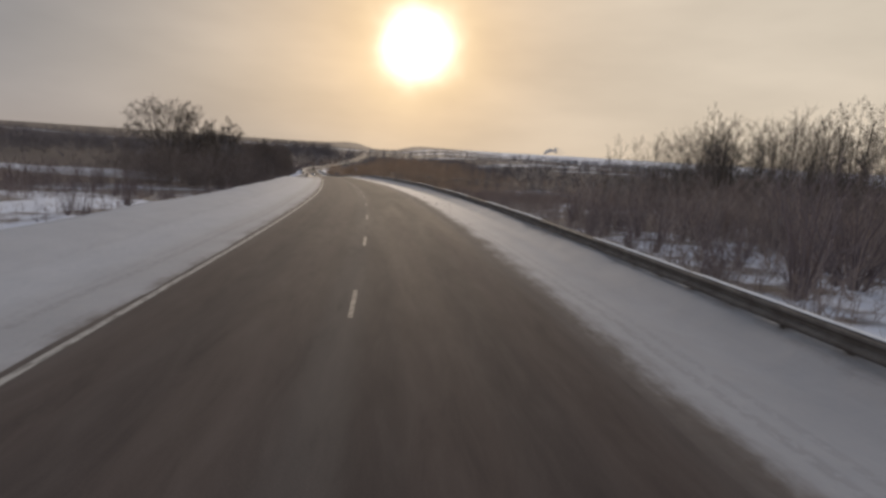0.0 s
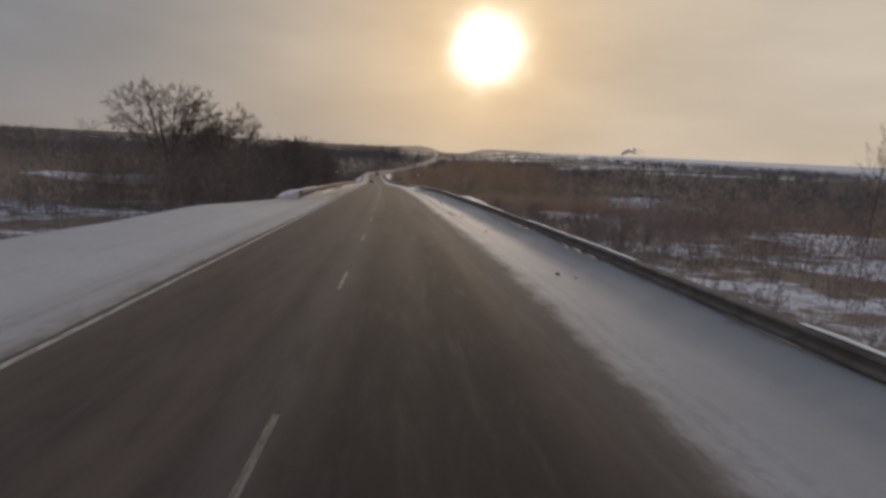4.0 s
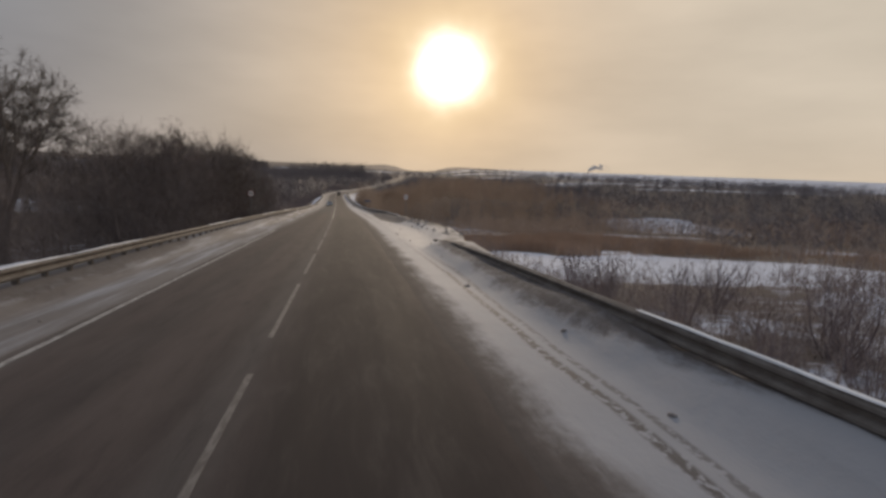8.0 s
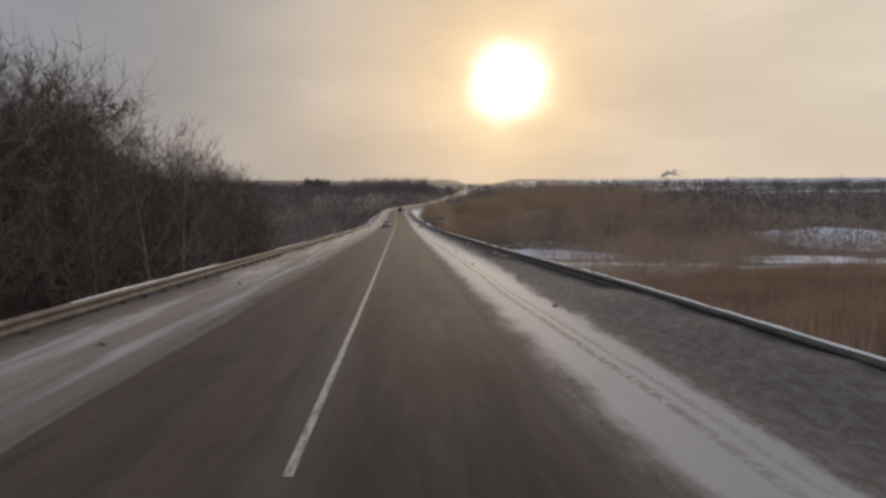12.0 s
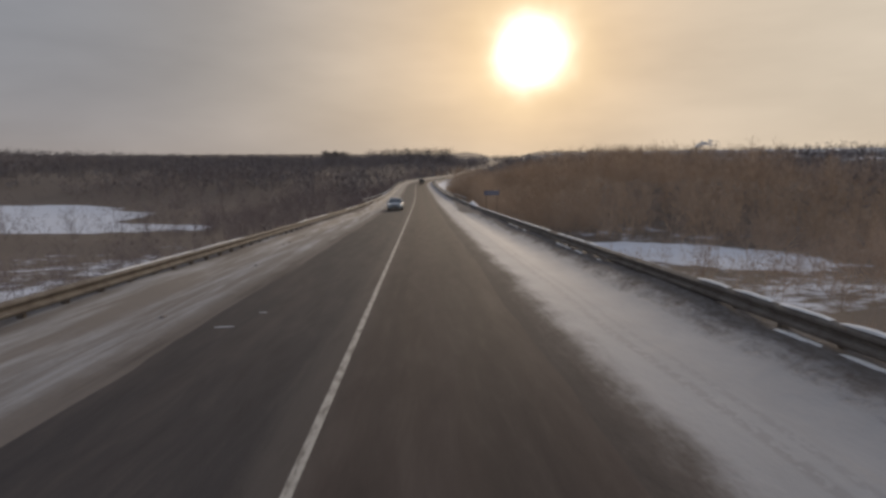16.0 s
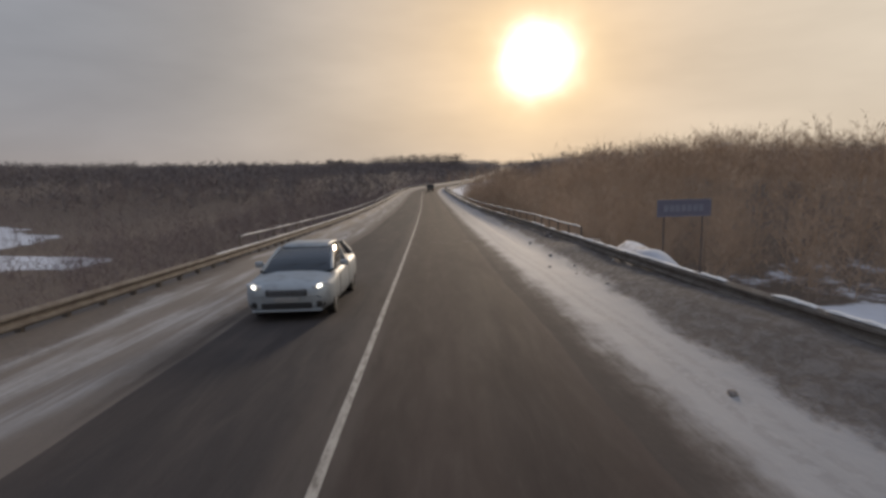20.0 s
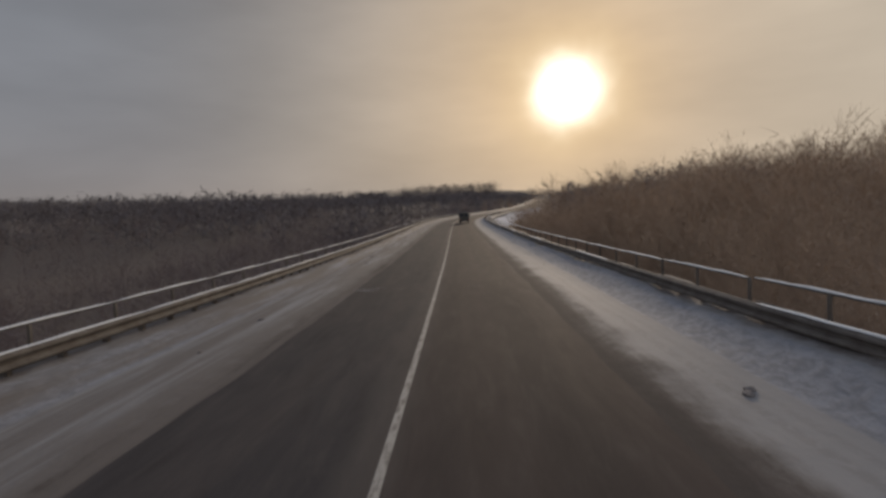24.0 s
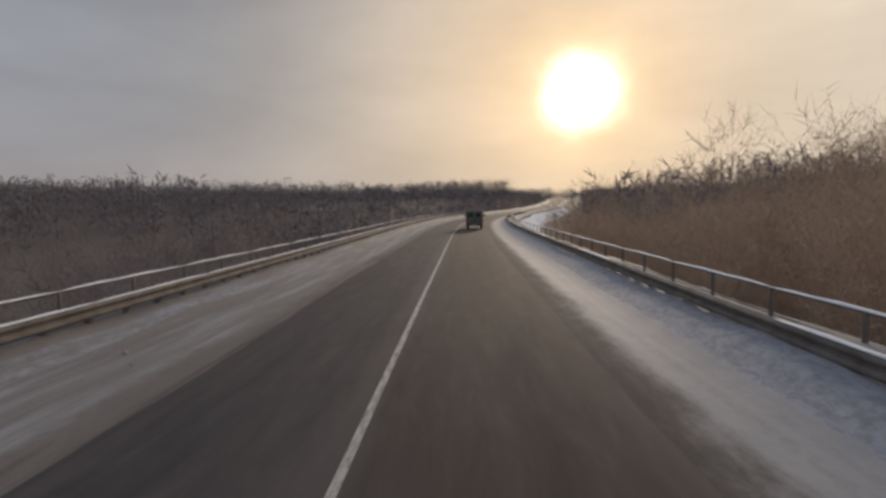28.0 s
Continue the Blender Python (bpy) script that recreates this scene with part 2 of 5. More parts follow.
rut_at = n.math("ADD", out, n.math("MULTIPLY", n.math("SUBTRACT", n.noise(n.coord("UV", (0.06, 0.0, 1)), 1.0, 3, 0.5), 0.5), 0.9))
ruts = n.math("MAXIMUM", n.ramp(n.math("ABSOLUTE", n.math("SUBTRACT", rut_at, 4.62)), 0.13, 0.04), n.math("MULTIPLY", n.ramp(n.math("ABSOLUTE", n.math("SUBTRACT", rut_at, 4.92)), 0.10, 0.03), 0.7))
ruts = n.math("MULTIPLY", ruts, n.ramp(n.noise(n.coord("UV", (2.6, 3.5, 1)), 2.2, 3, 0.6), 0.40, 0.52))
inner = n.steps(u, [(0, 4.2), (40, 4.4), (66, 4.35), (98, 3.92), (132, 3.82), (180, 3.85), (320, 4.05), (360, 4.15)])         # where the clean snow begins
left = n.ramp(n.math("MULTIPLY", v, -1.0), 2.0, 3.0)
inner = n.math("SUBTRACT", inner, n.math("MULTIPLY", n.math("MULTIPLY", left, n.math("ADD", n.ramp(u, 190, 330), n.ramp(u, 110, 80))), 0.42))
outer = n.steps(u, [(90, 6.45), (114, 6.2), (124, 5.2), (136, 5.3), (144, 7.1), (153, 7.95), (162, 7.3), (169, 5.9), (176, 5.25), (186, 5.45), (200, 5.9), (250, 6.0), (278, 5.9), (292, 5.2), (304, 5.7), (316, 6.1)])      # where the plough's dirty berm begins
col = n.mix(s2, (0.26, 0.257, 0.262), (0.365, 0.358, 0.364))
col = n.mix(n.math("MULTIPLY", n.ramp(s1, 0.50, 0.72), 0.28), col, (0.30, 0.275, 0.26))
col = n.mix(n.math("MULTIPLY", n.ramp(u, 312, 345), 0.7), col, n.mix(s2, (0.195, 0.186, 0.182), (0.26, 0.248, 0.242)))      # traffic film on the bridge
rim = n.ramp(n.math("SUBTRACT", at, inner), 0.30, -0.34)       # thin sanded ice over the asphalt's edge
sandy = n.mix(n.ramp(n.math("SUBTRACT", at, inner), -0.70, 0.12), n.mix(n.ramp(u, 110, 80), n.mix(s1, (0.060, 0.050, 0.045), (0.094, 0.079, 0.071)), n.mix(s1, (0.086, 0.072, 0.064), (0.130, 0.110, 0.098))), n.mix(clod, (0.120, 0.101, 0.089), (0.195, 0.168, 0.150)))
col = n.mix(rim, col, sandy)
treads = n.math("MULTIPLY", n.math("ADD", n.math("MULTIPLY", n.ramp(u, 75, 95), n.ramp(u, 140, 128)), n.math("MULTIPLY", n.ramp(u, 172, 184), n.ramp(u, 240, 210))), n.ramp(v, 3.0, 4.0))     # deep fresh treads on one stretch
col = n.mix(n.math("MULTIPLY", ruts, n.math("ADD", n.math("MULTIPLY", treads, 0.8), 0.2)), col, (0.105, 0.093, 0.088))
berm = n.ramp(n.math("SUBTRACT", at, outer), -0.05, 0.35)
crusted = n.math("MULTIPLY", n.ramp(u, 137, 143), n.ramp(u, 157, 150))          # the heap's first stretch is crusted over with snow
berm = n.math("MULTIPLY", berm, n.math("SUBTRACT", 1.0, n.math("MULTIPLY", crusted, n.math("SUBTRACT", 0.82, n.math("MULTIPLY", n.ramp(s2, 0.42, 0.66), 0.7)))))
behind = n.steps(u, [(110, 6.5), (124, 6.15), (138, 6.3), (144, 9.6), (165, 9.6), (180, 7.5), (200, 7.2), (300, 7.0), (318, 7.2), (345, 6.6)])
berm = n.math("MULTIPLY", berm, n.math("SUBTRACT", 1.0, n.math("MULTIPLY", n.ramp(n.math("SUBTRACT", at, behind), -0.05, 0.3), 0.75)))      # cleaner snow behind the barrier
col = n.mix(n.math("MULTIPLY", berm, n.math("ADD", n.math("MULTIPLY", n.ramp(clod, 0.36, 0.6), 0.26), 0.72)), col, n.mix(s1, (0.092, 0.077, 0.069), (0.150, 0.128, 0.115)))
crumb = n.math("MULTIPLY", n.math("MULTIPLY", n.ramp(u, 306, 316), n.ramp(n.math("ADD", out, n.math("MULTIPLY", s1, 0.2)), 5.30, 5.42)), n.ramp(at, 6.25, 5.95))       # frozen crumbs along the bridge
col = n.mix(n.math("MULTIPLY", crumb, 0.8), col, n.mix(n.ramp(clod, 0.36, 0.64), (0.165, 0.17, 0.192), (0.29, 0.298, 0.33)))
col = n.mix(n.math("MULTIPLY", n.ramp(clod, 0.62, 0.78), 0.25), col, (0.25, 0.23, 0.21))
clean = n.math("MULTIPLY", left, n.ramp(u, 100, 80))
dirtyleft = n.math("MULTIPLY", left, n.ramp(u, 85, 110))
col = n.mix(n.math("MULTIPLY", dirtyleft, n.ramp(s1, 0.32, 0.58)), col, (0.150, 0.130, 0.117))
col = n.mix(n.math("MULTIPLY", n.math("MULTIPLY", clean, n.ramp(out, 4.6, 5.6)), 0.75), col, n.mix(s2, (0.32, 0.325, 0.345), (0.45, 0.45, 0.47)))
n.colour(col)
grime = n.math("MAXIMUM", rim, berm)          # sand and soil take the sheen off the snow
n.gloss(n.math("SUBTRACT", 0.4, n.math("MULTIPLY", grime, 0.30)))
n.rough(n.math("ADD", 0.78, n.math("MULTIPLY", grime, 0.12)))
rough_ = n.math("MAXIMUM", berm, crumb)
n.bump(n.math("ADD", n.math("MULTIPLY", n.math("MULTIPLY", clod, n.math("ADD", n.math("MULTIPLY", rough_, 0.6), 0.15)), 0.6), n.math("MULTIPLY", s2, 0.6)), 0.6, 0.10)

# open ground: snow with dead grass and litter showing through
field = material("snow_field", (0.6, 0.6, 0.62), 0.9)
n = Nodes(field)
big = n.noise(n.coord("Object"), 0.035, 6, 0.6, 0.6)
mid = n.noise(n.coord("Object"), 0.35, 5, 0.65)
fine = n.noise(n.coord("Object"), 3.0, 4, 0.7)
cover = n.t.nodes.new("ShaderNodeAttribute")
cover.attribute_name = "litter"
bare = n.ramp(n.math("ADD", n.math("ADD", n.math("MULTIPLY", big, 0.5), n.math("MULTIPLY", mid, 0.4)), n.math("MULTIPLY", cover.outputs["Fac"], 0.55)), 0.67, 0.76)
litter = n.mix(fine, (0.060, 0.045, 0.037), (0.16, 0.118, 0.09))
snowc = n.mix(mid, (0.46, 0.475, 0.53), (0.62, 0.635, 0.69))
n.colour(n.mix(bare, snowc, litter))
n.bump(n.math("ADD", mid, n.math("MULTIPLY", fine, 0.3)), 0.6, 0.25)

lake = material("lake_snow", (0.72, 0.75, 0.80), 0.7)
n = Nodes(lake)
a = n.noise(n.coord("Object"), 0.06, 5, 0.6)
n.colour(n.mix(a, (0.62, 0.65, 0.70), (0.80, 0.82, 0.86)))
n.bump(a, 0.3, 0.2)


def bark(name, lo, hi, islands=0.3):
    m = material(name, lo, 0.9, 0, 0.2)
    k = Nodes(m)
    f = k.ramp(k.noise(k.coord("Object"), 0.13, 4, 0.6), 0.3, 0.7)
    k.colour(k.mix(k.math("MULTIPLY", k.rand(True), islands), k.mix(f, lo, hi), hi))
    return m


bark_grey = bark("grey_bark", (0.10, 0.085, 0.074), (0.22, 0.185, 0.16))
bark_dark = bark("dark_bark", (0.105, 0.085, 0.078), (0.215, 0.175, 0.158))
# both browns are lightened to hold the sun's glare over the right-hand woods
bark_brown_glare = bark("brown_bark_glare", (0.34, 0.247, 0.176), (0.52, 0.388, 0.282))
bark_grey_brown_glare = bark("grey_brown_twigs_glare", (0.32, 0.235, 0.180), (0.50, 0.385, 0.300))
bark_mauve = bark("mauve_twigs", (0.19, 0.155, 0.139), (0.345, 0.282, 0.252))
bark_red = bark("red_twigs", (0.150, 0.122, 0.123), (0.245, 0.198, 0.196))
bark_rust = bark("rusty_twigs", (0.20, 0.150, 0.130), (0.31, 0.235, 0.205))
reed_mat = bark("dry_reed", (0.30, 0.208, 0.152), (0.46, 0.335, 0.250), 0.4)
# distance haze painted into the base colours: greyer and cooler than near bark
far_haze_mat = bark("far_wood", (0.132, 0.121, 0.132), (0.205, 0.185, 0.19))
belt_haze_mat = bark("skyline_wood_hazed", (0.15, 0.135, 0.135), (0.22, 0.195, 0.19))

steel = material("galvanised_steel", (0.30, 0.28, 0.26), 0.8, 0.15, 0.3)
n = Nodes(steel)
g1 = n.noise(n.coord("Object"), 1.5, 5, 0.65)
g2 = n.noise(n.coord("Object", (1, 1, 3)), 9.0, 4, 0.7)
n.colour(n.mix(n.ramp(n.math("ADD", g1, n.math("MULTIPLY", g2, 0.4)), 0.5, 0.9), (0.195, 0.174, 0.154), (0.12, 0.100, 0.086)))
n.bump(g2, 0.15, 0.01)
rail_snow = material("rail_snow", (0.74, 0.75, 0.78), 0.75)
n = Nodes(rail_snow)
n.colour(n.mix(n.noise(n.coord("Object"), 4.0, 4, 0.6), (0.55, 0.54, 0.53), (0.80, 0.81, 0.83)))
concrete = material("concrete", (0.30, 0.28, 0.26), 0.85)
n = Nodes(concrete)
n.colour(n.mix(n.noise(n.coord("Object"), 1.2, 6, 0.65), (0.20, 0.185, 0.17), (0.38, 0.36, 0.33)))


# ---- mesh helpers ----
def mesh_np(name, verts, faces, mat, uvs=None, smooth=False):
    """A mesh from an array of points and arrays of faces (each n x 3 or n x 4)."""
    me = bpy.data.meshes.new(name)
    faces = [np.asarray(f, np.int32) for f in (faces if isinstance(faces, list) else [faces]) if len(f)]
    loops = np.concatenate([f.ravel() for f in faces])
    totals = np.concatenate([np.full(len(f), f.shape[1], np.int32) for f in faces])
    starts = np.concatenate([[0], np.cumsum(totals)[:-1]]).astype(np.int32)
    me.vertices.add(len(verts)), me.loops.add(len(loops)), me.polygons.add(len(totals))
    me.vertices.foreach_set("co", np.asarray(verts, np.float32).ravel())
    me.loops.foreach_set("vertex_index", loops)
    me.polygons.foreach_set("loop_start", starts)
    me.polygons.foreach_set("loop_total", totals)
    if uvs is not None:
        layer = me.uv_layers.new(name="UVMap")
        layer.data.foreach_set("uv", np.asarray(uvs, np.float32)[loops].ravel())
    me.polygons.foreach_set("use_smooth", np.full(len(totals), smooth))
    me.materials.append(mat)
    me.update(calc_edges=True)
    return me


def mesh_bm(name, bm, mat):
    me = bpy.data.meshes.new(name)
    bm.to_mesh(me)
    bm.free()
    me.materials.append(mat)
    return me


def child(name, me, parent, label="", m=None):
    ob = new(name, me)
    ob.parent = parent
    if m is not None:
        ob.matrix_basis = m
    return tagged(ob, label) if label else ob


def part(name, bm, mat, parent, label="", m=None):
    return child(name, mesh_bm(name, bm, mat), parent, label, m)


def grid_faces(rows, cols):
    i = np.arange(rows - 1)[:, None] * cols + np.arange(cols - 1)[None, :]
    i = i.ravel()
    return np.stack([i, i + 1, i + cols + 1, i + cols], 1)


def wobble(a, b, seed):
    """Cheap smooth noise in -1..1 over two arrays."""
    r = np.random.RandomState(seed)
    out = np.zeros(np.broadcast(a, b).shape)
    for k in range(6):
        f, g, p = r.uniform(0.5, 1.6) * 1.5 ** (k - 2), r.uniform(0.5, 1.6) * 1.5 ** (k - 2), r.uniform(0, 6.28, 2)
        out += np.sin(a * f + p[0] + 1.3 * np.sin(b * g * 0.7 + p[1])) * np.cos(b * g + p[1] + np.sin(a * f * 0.6)) / 1.35 ** k
    return out / 2.6


def smooth(x, lo, hi):
    t = np.clip((np.asarray(x, float) - lo) / (hi - lo), 0, 1)
    return t * t * (3 - 2 * t)


# ---- the lie of the land ----
BANK = [(-80, 2.0), (0, 2.1), (60, 2.8), (100, 3.5), (200, 5.2), (260, 6.8), (310, 8.2), (400, 8.5), (500, 7), (700, 4), (1200, 2), (5000, 1)]
EDGE_R = [(-80, 7.2), (70, 7.1), (110, 6.85), (130, 6.7), (138, 7.3), (144, 8.5), (152, 9.2), (162, 9.0), (170, 8.3), (180, 7.7), (200, 7.6), (5000, 7.6)]
EDGE_L = [(-80, 9.6), (85, 9.2), (105, 7.6), (5000, 7.6)]


def far_height(x, y):
    r = np.hypot(x, y - 200)
    z = -22 + 44 * smooth(r, 1300, 3800) * (0.85 + 0.15 * wobble(x / 700, y / 700, 5))
    z += 31 * smooth(-x, 160, 950) * (0.8 + 0.2 * wobble(x / 300, y / 300, 7)) * (1 - 0.75 * smooth(y, 1300, 2600))
    z += 11 * smooth(x, 80, 300) * smooth(y, 330, 520) * (1 - smooth(x, 500, 1200))
    return z


def land(s, lat):
    """World points of the ground."""
    s, lat = np.broadcast_arrays(np.asarray(s, float), np.asarray(lat, float))
    p = place(s, lat)
    edge = np.where(lat > 0, np.interp(s, *zip(*EDGE_R)), np.interp(s, *zip(*EDGE_L)))
    drop = np.interp(s, *zip(*BANK))
    out = np.abs(lat) - edge
    low = p[..., 2] - np.minimum(np.maximum(out, 0) / 1.7, drop) - 0.12
    low = low + 10.0 * smooth(lat, 14, 64) * smooth(s, 332, 384) * (1 - smooth(s, 520, 700))      # a wooded slope
    rough = smooth(out, 2, 14)
    low = low + rough * (0.35 * wobble(p[..., 0] / 6, p[..., 1] / 6, 3) + 0.7 * wobble(p[..., 0] / 25, p[..., 1] / 25, 4))
    blend = smooth(np.abs(lat), 60, 260)
    p = p.copy()
    p[..., 2] = low * (1 - blend) + far_height(p[..., 0], p[..., 1]) * blend
    p[..., 2] += 5.0 * smooth(-lat, 25, 100) * smooth(s, 430, 540) * (1 - smooth(s, 900, 1200))       # the wooded ridge past the bridge
    return p


# open snow: frozen ponds, meadows and clearings (s, lat, half lengths along and across)
OPEN = [(172, 42, 15, 27), (173, 23, 15, 11), (186, 26, 12, 8), (405, -140, 40, 52), (378, -88, 15, 30), (317, 38, 12, 14), (306, 24, 12, 9), (305, 47, 10, 11), (112, 56, 7, 9), (128, 66, 8, 10), (30, -20, 12, 5), (62, -28, 14, 6), (2, -30, 12, 6),
        (90, 42, 6, 5), (212, 57, 3, 9), (194, 44, 4, 7), (275, 96, 9, 22), (260, 66, 7, 6), (288, 92, 5, 12), (150, 110, 14, 30), (205, 120, 16, 26), (330, 150, 30, 28), (305, 14, 7, 3.5), (190, -210, 40, 90)]
FAR_OPEN = [(760, 260, 60, 120), (900, 420, 80, 160), (560, 330, 40, 90), (700, 640, 70, 200), (1250, 250, 90, 200), (1900, 500, 160, 420),
        (2500, 150, 150, 300), (2300, 1500, 400, 700), (1500, 1500, 250, 500), (1500, -700, 90, 240), (2300, -300, 120, 260)]


def openness(s, lat):
    """1 on open snow, 0 in brush and woods, with a ragged rim."""
    s, lat = np.broadcast_arrays(np.asarray(s, float), np.asarray(lat, float))
    d = np.full(s.shape, 9.0)
    for a, b, c, e in OPEN + FAR_OPEN:
        d = np.minimum(d, np.hypot((s - a) / c, (lat - b) / e))
    return 1 - smooth(d + 0.22 * wobble(s / 5, lat / 5, 31), 0.85, 1.1)


pos = np.array([0, 3, 6, 7, 7.4, 7.8, 8.3, 9, 9.6, 10.4, 11.4, 13, 15, 17.5, 20, 23, 26, 30, 34, 39, 45, 52, 60, 70, 82, 96, 112, 132, 156, 185, 220,
                265, 320, 390, 480, 600, 750, 950, 1200, 1550, 2000, 2600, 3400, 4500])
lats = np.concatenate([-pos[:0:-1], pos])
ss = np.concatenate([np.arange(-80, 520, 3.0), np.arange(520, 1000, 12), np.geomspace(1000, 4900, 40)])
g = land(ss[:, None], lats[None, :])
ground = new("ground", mesh_np("ground", g.reshape(-1, 3), grid_faces(len(ss), len(lats))[:, ::-1], field, smooth=True))
far_ = smooth(np.hypot(lats[None, :], ss[:, None]), 1300, 2000)
fields_ = far_ * smooth(wobble(ss[:, None] / 420, lats[None, :] / 600, 33) + 0.25, -0.1, 0.15) * smooth(lats, 250, 700)[None, :]
a_ = ground.data.attributes.new("litter", "FLOAT", "POINT")
out_ = np.abs(lats)[None, :] + 0 * ss[:, None]
near_ = smooth(ss, 160, 130)[:, None] * smooth(out_, 75, 45)            # thin cover: snow shows between the bushes
cover_ = 0.55 + 0.45 * np.maximum(smooth(out_, 45, 110), smooth(ss, 330, 380)[:, None])
cover_ = cover_ * (1 - near_) + 0.52 * near_
marsh_ = smooth(ss, 180, 196)[:, None] * smooth(ss, 280, 262)[:, None] * (smooth(lats, 9, 13) * smooth(lats, 90, 76))[None, :]
cover_ = np.maximum(cover_, 0.95 * marsh_)
a_.data.foreach_set("value", ((1 - openness(ss[:, None], lats[None, :])) * np.maximum(smooth(out_, 9, 14), smooth(ss, 600, 650)[:, None]) * cover_
                               * (1 - fields_)).astype(np.float32).ravel())
tagged(ground, "snow-covered ground with dead grass showing through", "ground", kind="structure")


def ribbon(name, s, lat, up, mat, smooth_faces=True):
    """A strip along the road: arrays s (n), lat and up (n x m)."""
    p = place(s[:, None] + 0 * lat, lat, up)
    uv = np.stack([s[:, None] + 0 * lat, lat], -1).reshape(-1, 2)
    return mesh_np(name, p.reshape(-1, 3), grid_faces(*lat.shape)[:, ::-1], mat, uv, smooth_faces)


s_road = np.concatenate([np.arange(-80, 520, 2.0), np.arange(520, 806, 6.0)])
l_road = np.array([-4.9, -4.2, -2, 0, 2, 4.2, 4.9])
crown = 0.02 - 0.012 * np.abs(l_road)
road = new("road", ribbon("road", s_road, np.broadcast_to(l_road, (len(s_road), 7)), np.broadcast_to(crown, (len(s_road), 7)), asphalt))
tagged(road, "worn grey asphalt road dusted with road salt", "road", kind="structure")


def crown_at(lat):
    return 0.02 - 0.012 * abs(lat)


# ---- snow along both edges ----
s_v = np.concatenate([np.arange(-80, 420, 0.5), np.arange(420, 802, 3.0)])


RAIL_R = [(-80, 6.6), (60, 6.6), (110, 6.3), (124, 5.85), (130, 5.75), (138, 5.95), (144, 7.4), (152, 8.1), (160, 8.0), (168, 7.8), (178, 7.35), (190, 7.05), (205, 6.8), (225, 6.7), (300, 6.75), (318, 7.0), (345, 6.35), (370, 6.15), (1000, 6.15)]
RAIL_L = [(-80, 30), (94, 30), (98, 6.0), (310, 6.1), (345, 6.3), (1000, 6.3)]
BERM_R = [(-80, 0.44), (112, 0.46), (122, 0.52), (136, 0.56), (142, 0.44), (152, 0.42), (160, 0.5), (168, 0.54), (178, 0.58), (188, 0.50), (200, 0.44), (260, 0.44), (290, 0.52), (314, 0.44), (1000, 0.42)]
BERM_L = [(-80, 0.0), (95, 0.0), (105, 0.34), (1000, 0.32)]


INNER_R = [(-80, 3.4), (40, 3.6), (66, 3.5), (98, 3.1), (135, 3.0), (250, 3.0), (310, 3.15), (360, 3.3), (1000, 3.3)]
INNER_L = [(-80, 3.67), (153, 3.67), (172, 3.2), (320, 2.95), (1000, 2.85)]


VERGE = {}


def verge_up(s, lat):
    """Height of the snow above the road line at s."""
    out, up = VERGE[1 if lat > 0 else -1]
    k = int(np.argmin(np.abs(s_v - s)))
    return float(np.interp(abs(lat), out[k], up[k]))


def verge(name, side, label):
    inner = np.interp(s_v, *zip(*(INNER_R if side > 0 else INNER_L)))
    edge = np.interp(s_v, *zip(*(EDGE_R if side > 0 else EDGE_L)))
    ragged = 0.12 * wobble(s_v / 2.5, s_v / 9, 11 + side) + 0.08 * wobble(s_v * 1.3, s_v / 3, 13 + side)
    first = inner + ragged
    f = np.array([0, 0.03, 0.07, 0.12, 0.18, 0.25, 0.32, 0.4, 0.48, 0.56, 0.64, 0.72, 0.8, 0.88, 0.95, 1.0])[None, :]
    out = first[:, None] + (edge - first)[:, None] * f
    a, b = s_v[:, None], out
    thin = b - first[:, None]             # the snow thins out to nothing over the asphalt
    up = 0.065 * smooth(thin, 0.2, 1.7) + smooth(thin, 0.25, 1.5) * (0.025 * wobble(a / 2.0, b * 2.2, 21) + 0.03 * wobble(a / 9, b * 1.1, 22))
    rut = np.exp(-((b - inner[:, None] - 1.25 - 0.12 * wobble(a / 12, a / 30, 23)) / 0.16) ** 2) + np.exp(-((b - inner[:, None] - 2.6) / 0.2) ** 2) * 0.6
    up = up - 0.07 * smooth(thin, 0.4, 1.2) * rut * (0.6 + 0.4 * wobble(a / 7, b, 24))
    up = 0.02 - 0.012 * b - 0.015 + 0.025 * smooth(thin, 0, 0.22) + np.maximum(up, 0)
    # the plough's berm at the crash barrier
    rail = np.interp(s_v, *zip(*(RAIL_R if side > 0 else RAIL_L)))[:, None]
    high = np.interp(s_v, *zip(*(BERM_R if side > 0 else BERM_L)))[:, None]
    foot = np.interp(s_v, (90, 115, 128, 150, 168, 186, 200, 270, 295, 320), (-0.75, -0.75, -0.95, -1.2, -1.7, -1.6, -1.15, -1.15, -1.7, -1.15))[:, None]
    up = up + smooth((b - rail - foot) / -foot, 0, 0.95) * high * (1 + 0.22 * wobble(a * 0.8, b * 1.5, 25) + 0.12 * wobble(a * 2.6, b * 4, 26))
    if side < 0:
        up = up + 0.34 * smooth(f, 0.25, 0.9) * (1 - smooth(a, 80, 100)) * (1 + 0.3 * wobble(a / 3, b, 27))
    up = up - 0.6 * smooth(f, 0.95, 1.0)
    VERGE[side] = (out, up)
    m = ribbon(name, s_v, side * out, up, verge_snow)
    if side < 0:
        m.flip_normals()
    return tagged(new(name, m), label, "snow verge", kind="structure")


verge("snow_verge_right", 1, "rutted dirty snow on the road shoulder")
verge("snow_verge_left", -1, "packed dirty snow on the road shoulder")


